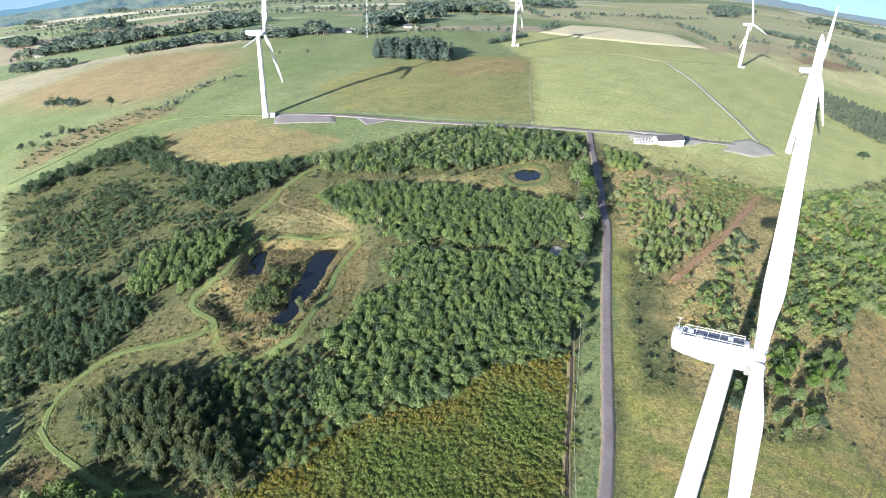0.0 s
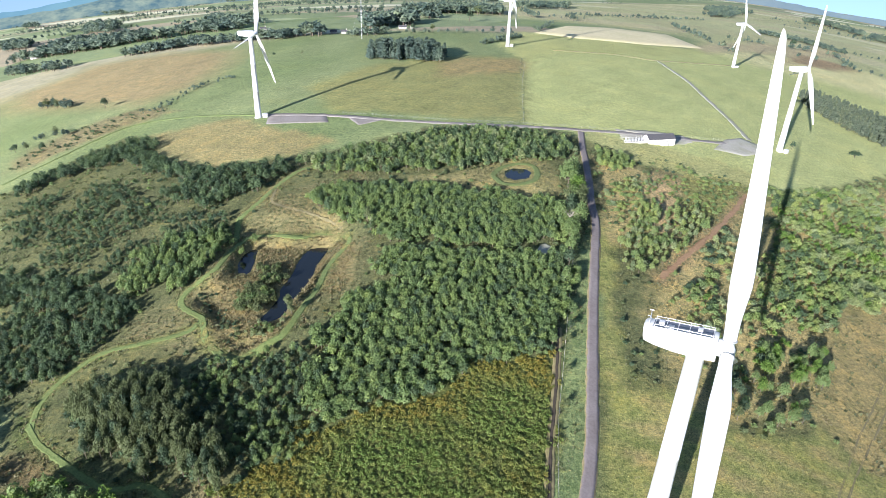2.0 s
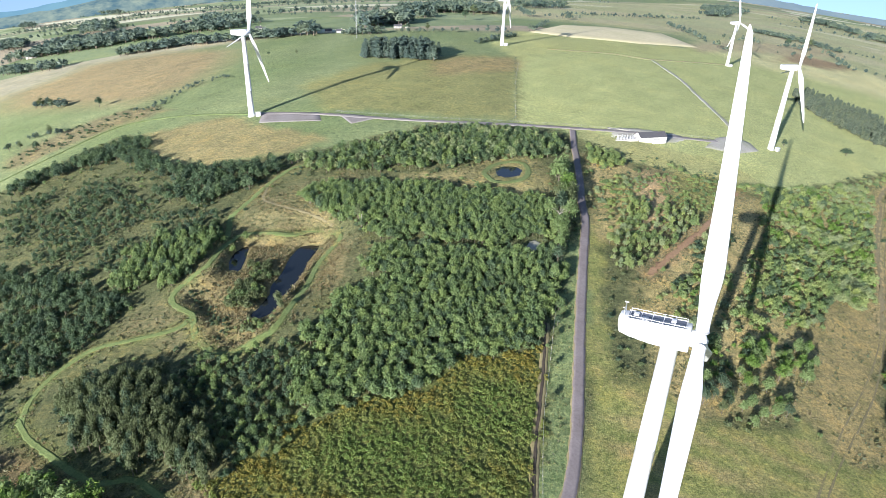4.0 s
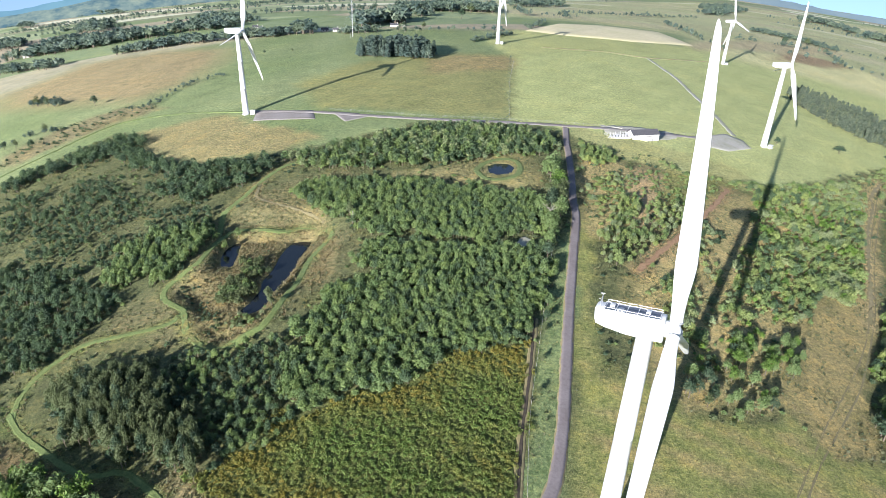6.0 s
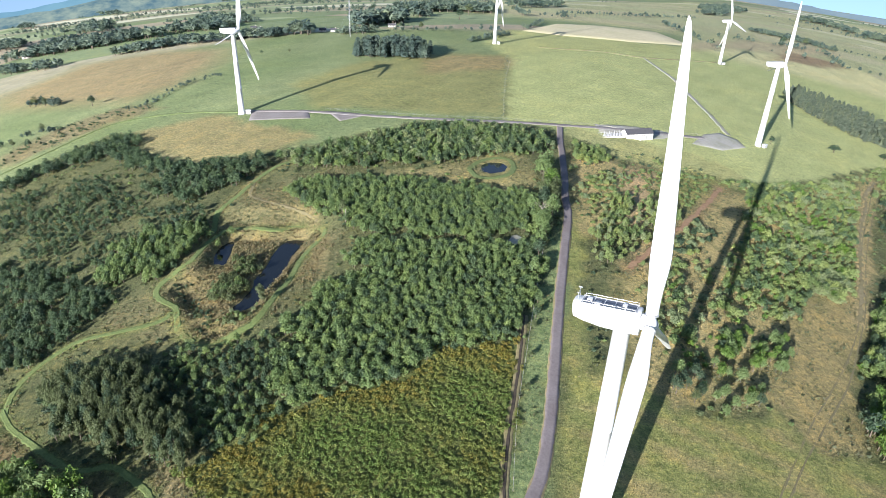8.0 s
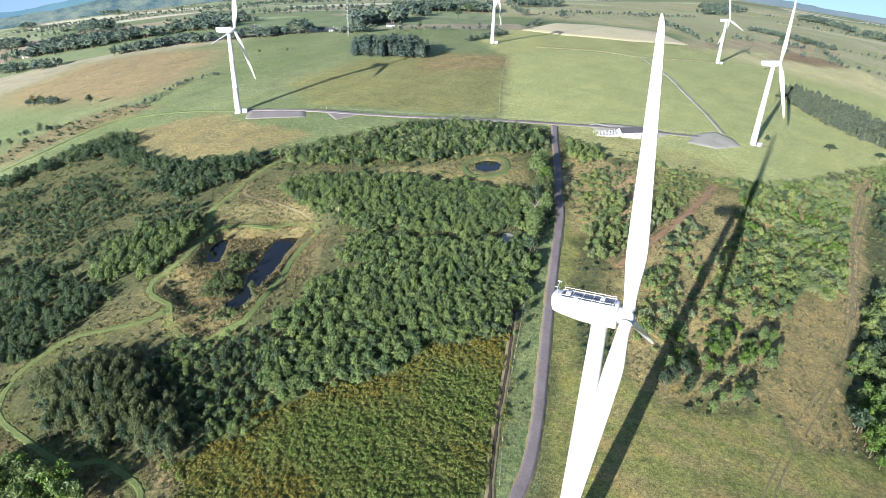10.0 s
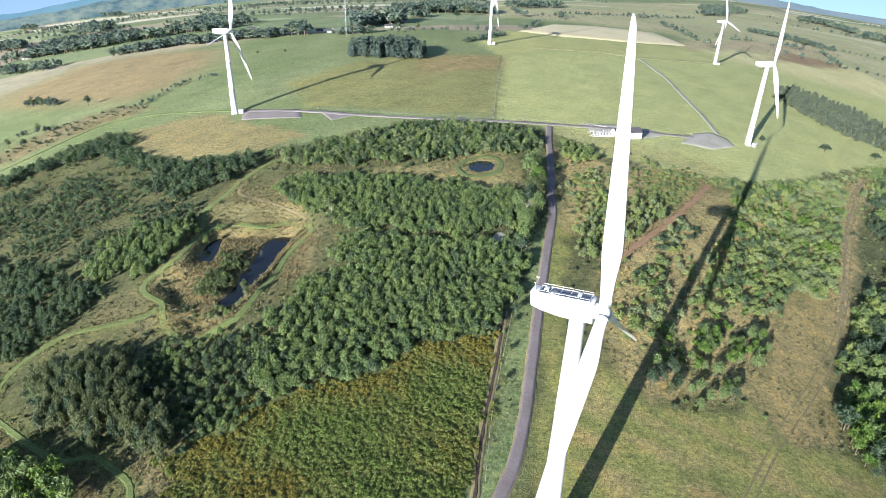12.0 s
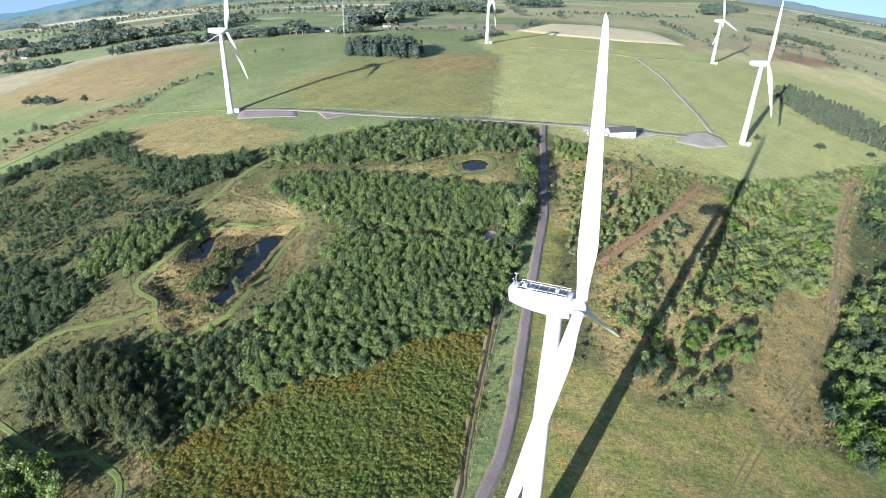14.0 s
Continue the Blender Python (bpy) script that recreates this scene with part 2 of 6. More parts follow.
MOWN = grainy("mown_grass_path", (0.075, 0.125, 0.036), (0.190, 0.235, 0.080), 1.4, 0.95, 0.9, 0.25, (0.85, 0.8, 0.7))
WHITE_GRP = grainy("white_turbine_paint", (0.58, 0.595, 0.61), (0.65, 0.66, 0.665), 0.35, 0.38, 0, 0, (0.95, 0.95, 0.94))
GREY_METAL = grainy("galvanised_steel", (0.42, 0.43, 0.45), (0.58, 0.59, 0.60), 3, 0.5, 0, 0, None, 0.6)
DARK_GRID = grainy("dark_walkway_panel", (0.07, 0.085, 0.12), (0.13, 0.15, 0.19), 4, 0.55, 0.2, 0.01)
RENDER_WHITE = grainy("white_harling", (0.56, 0.55, 0.53), (0.70, 0.69, 0.66), 4, 0.9, 0.3, 0.02)
SLATE = grainy("grey_roof_slates", (0.045, 0.045, 0.052), (0.08, 0.08, 0.09), 2.5, 0.85, 0.3, 0.02)
CONCRETE = grainy("pale_concrete", (0.40, 0.39, 0.36), (0.55, 0.53, 0.50), 2, 0.9, 0.2, 0.02)
WATER = water_material()
GLASS_DARK = material("dark_window", 0.1)[0]
GLASS_DARK.node_tree.nodes["Principled BSDF"].inputs["Base Color"].default_value = (0.02, 0.025, 0.03, 1)
STRAW_PATH = grainy("trodden_grass", (0.17, 0.145, 0.07), (0.30, 0.25, 0.14), 0.8, 0.95, 0.5, 0.08, (0.85, 0.9, 0.75))
TUSSOCK = leaf_material("rough_grass_blades", (0.092, 0.112, 0.056), (0.150, 0.160, 0.084), (0.215, 0.195, 0.118))
HAY_GRASS = leaf_material("cut_hay_grass", (0.16, 0.165, 0.06), (0.235, 0.23, 0.09), (0.31, 0.28, 0.13))
SPRUCE_PALE = leaf_material("young_spruce_needles", (0.075, 0.10, 0.072), (0.13, 0.165, 0.115), (0.18, 0.21, 0.15))
STUBBLE = grainy("cereal_stubble", (0.56, 0.49, 0.30), (0.70, 0.62, 0.39), 0.15, 0.95, 0.3, 0.05, (0.85, 0.88, 0.8))


# ---- mesh helpers ----
def mesh_from(name, verts, faces, mats, face_mat=None, smooth=False):
    me = bpy.data.meshes.new(name)
    me.from_pydata([tuple(v) for v in verts], [], faces)
    for m in mats:
        me.materials.append(m)
    if face_mat is not None:
        me.polygons.foreach_set("material_index", face_mat)
    if smooth:
        me.polygons.foreach_set("use_smooth", [True] * len(me.polygons))
    me.update()
    return me


def big_mesh(name, verts, quads, mats, face_mat=None, tint=None, normals=None):
    """A large mesh of faces with equal numbers of corners, from arrays."""
    me = bpy.data.meshes.new(name)
    n, f, c = len(verts), len(quads), len(quads[0])
    me.vertices.add(n)
    me.vertices.foreach_set("co", np.asarray(verts, np.float32).ravel())
    me.loops.add(f * c)
    me.loops.foreach_set("vertex_index", np.asarray(quads, np.int32).ravel())
    me.polygons.add(f)
    me.polygons.foreach_set("loop_start", np.arange(0, f * c, c, dtype=np.int32))
    for m in mats:
        me.materials.append(m)
    if face_mat is not None:
        me.polygons.foreach_set("material_index", np.asarray(face_mat, np.int32))
    me.update(calc_edges=True)
    if tint is not None:
        me.attributes.new("tint", "FLOAT", "POINT").data.foreach_set("value", np.asarray(tint, np.float32))
    if normals is not None:
        me.attributes.new("custom_normal", "FLOAT_VECTOR", "POINT").data.foreach_set("vector", np.asarray(normals, np.float32).ravel())
    return me


def part(name, bm, mat, parent, label=""):
    """Links a bmesh as one mesh object under a thing or a part."""
    me = bpy.data.meshes.new(name)
    bm.to_mesh(me)
    bm.free()
    me.materials.append(mat)
    ob = new(name, me)
    ob.parent = parent
    if label:
        tagged(ob, label)
    return ob


def box(bm, size, m=Matrix(), bevel=0.0):
    made = bmesh.ops.create_cube(bm, size=1.0, matrix=m @ Matrix.Diagonal((*size, 1)))
    if bevel:
        edges = {e for v in made["verts"] for e in v.link_edges}
        bmesh.ops.bevel(bm, geom=list(edges), offset=bevel, segments=2, affect="EDGES", profile=0.6)
    return bm


def rod(bm, a, b, r0, r1=None, sides=8, caps=True):
    a, b = Vector(a), Vector(b)
    d = b - a
    m = Matrix.Translation((a + b) / 2) @ d.to_track_quat("Z", "Y").to_matrix().to_4x4()
    bmesh.ops.create_cone(bm, cap_ends=caps, segments=sides, radius1=r0, radius2=r0 if r1 is None else r1, depth=d.length, matrix=m)
    return bm


def lathe(bm, profile, sides=32, m=Matrix()):
    """A turned shape from (radius, height) pairs."""
    rings = []
    for r, z in profile:
        rings.append([bm.verts.new(m @ Vector((r * math.cos(6.28319 * k / sides), r * math.sin(6.28319 * k / sides), z))) for k in range(sides)])
    for a, b in zip(rings, rings[1:]):
        for k in range(sides):
            f = bm.faces.new((a[k], a[(k + 1) % sides], b[(k + 1) % sides], b[k]))
            f.smooth = True
    bm.faces.new(rings[0][::-1])
    bm.faces.new(rings[-1])
    return bm


def loft(bm, sections, smooth=True):
    """A skin over closed cross-sections of equal point count."""
    rings = [[bm.verts.new(p) for p in s] for s in sections]
    n = len(rings[0])
    for a, b in zip(rings, rings[1:]):
        for k in range(n):
            f = bm.faces.new((a[k], a[(k + 1) % n], b[(k + 1) % n], b[k]))
            f.smooth = smooth
    bm.faces.new(rings[0][::-1])
    bm.faces.new(rings[-1])
    return bm


# ---- the ground ----
SCRUB = [(-246, 329), (-229, 353), (-201, 391), (-182, 390), (-153, 339), (-119, 320), (-74, 331), (-47, 343), (-13, 367), (7, 381), (57, 388), (84, 383), (95, 374), (117, 361), (157, 354), (180, 345), (184, 333), (230, 356), (361, 463), (400, 460), (116, 73), (-76, 60)]
DRY_BANK = [(-180, 389), (-152, 401), (-130, 407), (-107, 384), (-74, 365), (-58, 351), (-74, 333), (-120, 324), (-153, 341)]
TAN_HILL = [(-416, 613), (-396, 639), (-382, 715), (-305, 732), (-213, 685), (-196, 605), (-198, 514), (-224, 477), (-286, 500), (-370, 542)]
ROUGH_LINE = [(-274, 391), (-259, 426), (-229, 459), (-204, 460), (-183, 441), (-205, 426), (-231, 397), (-251, 371), (-259, 367)]
CREAM = [(119, 845), (187, 990), (262, 1034), (359, 1043), (367, 911), (264, 847), (171, 826)]
BROWN_R = [(354, 935), (565, 1180), (820, 1343), (782, 1236), (583, 1049), (468, 983), (352, 861)]
OLIVE = [(-97, 477), (-55, 558), (24, 607), (82, 621), (58, 398), (7, 397), (-69, 410)]
HEATH = [(-58, 62), (-50, 117), (-47, 121), (-38, 131), (-28, 139), (-18, 144), (-8, 147), (-1, 150), (8, 158), (19, 166), (34, 171), (44, 174), (43, 158), (37, 134), (24, 63)]
MOWN_R = [(72, 253), (82, 263), (75, 219), (66, 185), (67, 161), (81, 161), (88, 149), (104, 144), (128, 151), (137, 134), (156, 139), (172, 116), (120, 60), (32, 58), (56, 144), (62, 184)]
VERGE_L = [(66, 244), (72, 255), (61, 189), (52, 149), (29, 58), (24, 58), (41, 148), (50, 188)]
STRAW_R = [(149, 188), (166, 223), (213, 250), (242, 293), (208, 226), (175, 187), (162, 166), (160, 147), (138, 135), (130, 157)]
STRAW_R2 = [(287, 376), (310, 394), (226, 262), (188, 209), (182, 207), (223, 269)]
STRAW_POND = [(-85, 193), (-85, 211), (-80, 230), (-74, 250), (-52, 255), (-41, 250), (-28, 228), (-34, 209), (-44, 195), (-47, 180), (-53, 169), (-66, 169)]
RUST_R = [(83, 305), (109, 327), (146, 341), (177, 333), (151, 290), (122, 264), (105, 264), (93, 282)]

SCRUB_E = [(96, 233), (160, 311), (200, 336), (274, 351), (236, 271), (163, 224), (152, 192), (130, 157), (87, 151), (85, 176), (84, 202)]
STONY = [(332, 423), (300, 385), (292, 369), (262, 326), (237, 285), (213, 244), (199, 222)]
HOLLOW = [(-118, 138), (-92, 122), (-76, 116), (-64, 112), (-60, 100), (-95, 104), (-124, 124)]

HEATH_EDGE = [(-50, 118), (-45, 124), (-38, 131), (-28, 139), (-18, 144), (-8, 147), (-1, 150), (8, 158), (19, 166), (34, 171), (44, 174)]
HEATH_BROWN = [(-50, 120), (-38, 130), (-34, 122), (-23, 114), (-11, 112), (-8, 60), (-58, 60)]
SW_STRAW = [(-68, 121), (-53, 118), (-42, 111), (-40, 104), (-54, 104), (-60, 114)]
GREEN_R = [(138, 336), (162, 346), (181, 346), (184, 336), (158, 305), (124, 262), (119, 269)]
REED_BED_A = [(-76, 246), (-66, 245), (-64, 236), (-73, 236)]
REED_BED_B = [(-52, 248), (-41, 249), (-42, 243), (-46, 242), (-52, 245)]
NORTH_PASTURE = [(78, 613), (60, 700), (100, 850), (264, 850), (370, 912), (470, 912), (545, 950), (660, 900), (446, 690), (258, 740), (145, 680)]
ROADSIDE = [(79, 250), (83, 300), (89, 345), (118, 344), (112, 300), (99, 250)]
POOL_GLADE = [(-20, 296), (24, 312), (60, 330), (67, 300), (60, 284), (10, 290)]
FIELD_FOOT = [(95, 389), (96, 366), (116, 348), (140, 339), (160, 337), (184, 341), (204, 352), (190, 372), (130, 384)]
EAST_TOP_GROUND = [(190, 344), (213, 348), (228, 357), (249, 366), (296, 400), (347, 442), (392, 486), (330, 400), (270, 340), (200, 325)]
MOOR_R = [(-60, 1300), (100, 1060), (380, 1050), (400, 830), (700, 800), (1700, 1700), (2400, 3200), (1200, 3300), (300, 2400)]
BROWN_HEATH = [(618, 1112), (681, 1085), (674, 1040), (598, 971), (535, 957), (470, 905)]
GLADE = [(-112, 181), (-102, 195), (-94, 208), (-89, 236), (-83, 256), (-78, 278), (-60, 292), (-38, 303), (-26, 300), (-47, 284), (-53, 261), (-33, 247), (-22, 231), (-30, 203), (-40, 195), (-45, 180), (-58, 169), (-74, 170), (-91, 175)]
POOL_GRASS = [(24, 306), (30, 326), (45, 334), (60, 330), (64, 314), (58, 298), (44, 289), (30, 293)]
HEATHER = [(1, 565), (24, 600), (67, 608), (83, 602), (75, 549), (47, 534), (2, 507)]
YARD = [(119, 403), (121, 387), (158, 392), (171, 410), (144, 412)]
ROAD = [(22, 60), (38, 103), (44, 117), (49, 135), (54, 159), (60, 189), (68, 227), (76, 264), (78, 284), (81, 304), (85, 335), (88, 362), (92, 388)]
EAST_TRACK = [(-116, 408), (-98, 406), (-67, 399), (-36, 390), (-7, 385), (21, 384), (57, 387), (94, 392), (134, 400), (175, 409), (198, 416)]
NORTH_TRACK = [(224, 436), (228, 483), (232, 545), (238, 609), (238, 651), (239, 705)]
NORTH_TRACK2 = [(120, 690), (153, 698), (194, 710), (236, 709), (293, 741), (350, 776)]
WEST_TRACK = [(-255, 348), (-235, 376), (-209, 416), (-171, 421), (-117, 409)]
LOOP = [(-43, 253), (-50, 252), (-61, 248), (-77, 249), (-82, 240), (-84, 228), (-85, 219), (-89, 213), (-92, 208), (-93, 203), (-91, 198), (-85, 193), (-81, 190), (-78, 183), (-75, 177), (-69, 171), (-62, 168), (-57, 170), (-52, 174), (-48, 179), (-44, 197), (-42, 206), (-41, 221), (-39, 230), (-36, 239), (-35, 245), (-38, 250), (-43, 253)]
PATH_W = [(-118, 143), (-121, 153), (-120, 162), (-116, 170), (-110, 176), (-97, 179), (-84, 183), (-81, 190)]
PATH_N = [(-84, 243), (-87, 259), (-86, 265), (-82, 276), (-75, 299), (-66, 313), (-45, 315), (-19, 318)]
PATH_M = [(-43, 253), (-40, 255), (-45, 259), (-55, 263), (-63, 267), (-70, 271), (-76, 277), (-77, 290)]
POOL_RIM = [(31, 307), (36, 319), (45, 326), (53, 325), (55, 315), (52, 303), (43, 296), (35, 297), (31, 307)]
EARTH = [(96, 226), (109, 242), (121, 256), (136, 274), (155, 299), (176, 329)]
DITCH = [(47, 187), (42, 158), (37, 134), (34, 115), (32, 103), (22, 70)]
RUT_A = [(332, 423), (272, 337), (238, 286), (205, 232), (184, 202), (163, 177), (140, 152), (125, 134), (107, 112)]
RUT_B = [(341, 428), (278, 340), (243, 289), (209, 234), (185, 200), (166, 175), (145, 152), (129, 135), (111, 113)]
EAST_FIELD = [(78, 613), (145, 685), (258, 754), (446, 953), (695, 1105), (712, 947), (400, 460), (351, 447), (230, 356), (184, 333), (180, 349), (111, 365), (90, 388), (57, 389)]
PATH_S = [(-121, 146), (-113, 138), (-106, 133), (-94, 125), (-83, 119), (-75, 120), (-71, 119), (-67, 116), (-60, 111), (-57, 106), (-55, 98)]
HARD_T1 = [(-110, 409), (-71, 404), (-66, 385), (-107, 388)]
HARD_T4 = [(182, 397), (201, 425), (218, 438), (229, 431), (229, 416), (204, 397)]
HARD_T1_EAST = [(-59, 400), (-41, 395), (-34, 387), (-47, 378)]
HARD_PATCH = [(44, 237), (47, 242), (53, 242), (53, 236), (48, 234)]

# EAST_C is paler than the western fields, with sun glare put in
FIELD_GREEN, FIELD_LIGHT, OLIVE_C, EAST_C = (0.190, 0.245, 0.118), (0.236, 0.284, 0.148), (0.255, 0.262, 0.118), (0.412, 0.446, 0.206)
TAN, CREAM_C, STRAW_C, ROUGH_C = (0.315, 0.262, 0.155), (0.66, 0.60, 0.40), (0.31, 0.262, 0.132), (0.115, 0.128, 0.066)
POND_C = (0.215, 0.185, 0.098)
MOWN_C, HEATH_C, RUST_C, BROWN_C = (0.225, 0.245, 0.092), (0.120, 0.140, 0.050), (0.42, 0.32, 0.195), (0.42, 0.37, 0.24)


def axis(low, fine_low, fine_high, high, step):
    mid = list(np.arange(fine_low, fine_high + step, step))
    out, d = [], step
    v = mid[-1]
    while v < high:
        d *= 1.055
        v += d
        out.append(min(v, high))
    back, d, v = [], step, mid[0]
    while v > low:
        d *= 1.055
        v -= d
        back.append(max(v, low))
    return np.array(back[::-1] + mid + out)


def off(x, y, line):
    """Distance to a line on the plan."""
    p, best = smooth_line(line, 4.0), np.full(np.shape(x), 1e9)
    for a, c in zip(p[:-1], p[1:]):
        e = c - a
        h = np.clip(((x - a[0]) * e[0] + (y - a[1]) * e[1]) / (e @ e + 1e-9), 0, 1)
        best = np.minimum(best, np.hypot(x - a[0] - h * e[0], y - a[1] - h * e[1]))
    return best


def build_ground():
    xs, ys = axis(-4600, -230, 330, 4600, 2.7), axis(-4600, 85, 450, 4600, 2.7)
    gx, gy = np.meshgrid(xs, ys)
    x, y = gx.ravel(), gy.ravel()
    far = np.hypot(x, y)
    z = land(x, y)
    jx, jy = x + 3 * wave(x, y, 16, 3), y + 3 * wave(x, y, 16, 4)
    colour = np.tile(np.array(FIELD_LIGHT), (len(x), 1)).astype(float)
    colour += (0.5 + 0.5 * wave(x, y, 120, 8))[:, None] * (np.array(FIELD_GREEN) - np.array(FIELD_LIGHT))
    outer = np.clip((np.hypot((x - 60) * 0.9, y - 330) - 480) / 30, 0, 1)
    wild = 0.28 * np.ones(len(x))

    def lay(poly, col, edge=4.0, rough=None, hold=1.0):
        nonlocal colour, wild, outer
        w = hold * np.clip(inside(jx, jy, poly) / edge + 0.5, 0, 1)
        colour = colour * (1 - w[:, None]) + np.array(col) * w[:, None]
        outer = outer * (1 - w)
        if rough is not None:
            wild = wild * (1 - w) + rough * w

    lay(NORTH_PASTURE, (0.40, 0.42, 0.19), 12, 0.2)
    lay(EAST_FIELD, EAST_C, 8, 0.15)
    lay(TAN_HILL, TAN, 40, 0.7)
    # moor colour is raised to make up for weak sun on this slope
    lay(MOOR_R, (0.64, 0.59, 0.36), 60, 0.8, 0.62)
    lay(BROWN_R, BROWN_C, 20, 0.5)
    lay(OLIVE, OLIVE_C, 14, 0.5)
    lay(HEATHER, (0.30, 0.25, 0.13), 16, 1.0)
    lay(ROUGH_LINE, (0.235, 0.21, 0.125), 10, 1.0)
    lay(SCRUB, ROUGH_C, 6, 1.0)
    lay(DRY_BANK, (0.30, 0.268, 0.142), 8, 0.8)
    lay(RUST_R, RUST_C, 14, 1.0)
    lay(SCRUB_E, (0.36, 0.305, 0.155), 8, 1.0)
    lay(ROADSIDE, (0.36, 0.30, 0.155), 6, 1.0)
    lay(POOL_GLADE, (0.27, 0.245, 0.125), 6, 1.0)
    lay(FIELD_FOOT, (0.37, 0.375, 0.178), 6, 0.6)
    lay(EAST_TOP_GROUND, (0.30, 0.28, 0.14), 6, 1.0)
    lay(HOLLOW, (0.15, 0.125, 0.07), 8, 1.0)
    lay(SW_STRAW, (0.30, 0.25, 0.14), 6, 1.0)
    lay(GREEN_R, (0.235, 0.235, 0.10), 8, 1.0)
    lay(BROWN_HEATH, (0.30, 0.225, 0.145), 20, 0.9)
    lay(MOWN_R, MOWN_C, 5, 0.85)
    hay = (np.clip(inside(jx, jy, MOWN_R) / 6, 0, 1) * np.clip(0.2 + 1.1 * wave(x * 0.22 - y * 0.10, y * 0.9 + x * 0.25, 8, 21), 0, 0.85))[:, None]
    colour = colour * (1 - hay) + np.array(STRAW_C) * hay
    lay(VERGE_L, FIELD_GREEN, 3, 0.9)
    drift = (0.5 + 0.5 * wave(x, y, 34, 23))[:, None]
    colour = colour * (0.93 + 0.14 * drift)
    lay(HEATH, HEATH_C, 3, 1.0)
    lay(STRAW_R, STRAW_C, 5, 0.9)
    lay(STRAW_R2, STRAW_C, 5, 0.9)
    lay(GLADE, (0.180, 0.172, 0.094), 9, 1.0)
    lay(POOL_GRASS, (0.30, 0.272, 0.135), 9, 1.0)
    lay(STRAW_POND, POND_C, 6, 1.0)
    # PATH_S gets a darker tone for the tree shade lying over it
    for line, tone, reach in ((LOOP, (0.17, 0.195, 0.075), 2.2), (PATH_W, (0.17, 0.195, 0.075), 2.6), (PATH_S, (0.13, 0.155, 0.06), 3.2), (PATH_N, (0.22, 0.215, 0.10), 3.4), (PATH_M, (0.26, 0.22, 0.12), 2.6), (POOL_RIM, (0.19, 0.20, 0.085), 3.2), (EARTH, (0.30, 0.22, 0.13), 4.0), (STONY, (0.40, 0.32, 0.18), 5.5)):
        w = 0.8 * np.clip(1.4 - off(jx * 0.4 + x * 0.6, jy * 0.4 + y * 0.6, line) / reach, 0, 1)[:, None]
        colour = colour * (1 - w) + np.array(tone) * w
    z = z + np.clip((600 - far) / 300, 0, 1) * wild * 0.02 * wave(x, y, 9, 11)
    for poly, depth in ((LAKE, 1.6), (POOL, 1.3), (DARKPOOL, 0.8)):
        d = inside(x, y, poly)
        z = z - depth * np.clip((d + 1.0) / 3.0, 0, 1)
    nx = len(xs)
    i, j = np.meshgrid(np.arange(nx - 1), np.arange(len(ys) - 1))
    a = (j * nx + i).ravel()
    me = big_mesh("ground", np.stack([x, y, z], 1), np.stack([a, a + 1, a + nx + 1, a + nx], 1), [SWARD])
    me.color_attributes.new("cover", "FLOAT_COLOR", "POINT").data.foreach_set("color", np.c_[colour, np.ones(len(x))].astype(np.float32).ravel())
    me.attributes.new("wild", "FLOAT", "POINT").data.foreach_set("value", wild.astype(np.float32))
    me.attributes.new("outer", "FLOAT", "POINT").data.foreach_set("value", outer.astype(np.float32))
    me.polygons.foreach_set("use_smooth", [True] * len(me.polygons))
    return tagged(new("ground", me), "rolling pasture and rough grassland with dry patches", "ground", kind="structure")


build_ground()


def strip(name, line, width, mat, label, lift=0.3, crown=0.06, ragged=0.3, seed=1, kind="structure", category="road", step=3.0):
    """A track of given width draped over the ground, slightly cambered with ragged edges that dip into the soil."""
    p = smooth_line(line, step)
    d = np.gradient(p, axis=0)
    d /= np.linalg.norm(d, axis=1, keepdims=True) + 1e-9
    nrm = np.stack([d[:, 1], -d[:, 0]], 1)
    rs = np.random.RandomState(seed)
    rows, cuts = [], (-0.5, -0.46, -0.25, 0, 0.25, 0.46, 0.5)
    for k in range(len(p)):
        edge = ragged * rs.uniform(-1, 1, 2)
        row = []
        for c in cuts:
            off = c * width + (edge[0] if c < -0.4 else edge[1] if c > 0.4 else 0)
            q = p[k] + nrm[k] * off
            z = height(*q) + lift + crown * (1 - (2 * c) ** 2) - (0.3 + lift if abs(c) == 0.5 else 0)
            row.append((q[0], q[1], z))
        rows.append(row)
    n = len(cuts)
    verts = [v for r in rows for v in r]
    faces = [(k * n + i, k * n + i + 1, (k + 1) * n + i + 1, (k + 1) * n + i) for k in range(len(rows) - 1) for i in range(n - 1)]
    return tagged(new(name, mesh_from(name, verts, faces, [mat], smooth=True)), label, category, kind=kind)


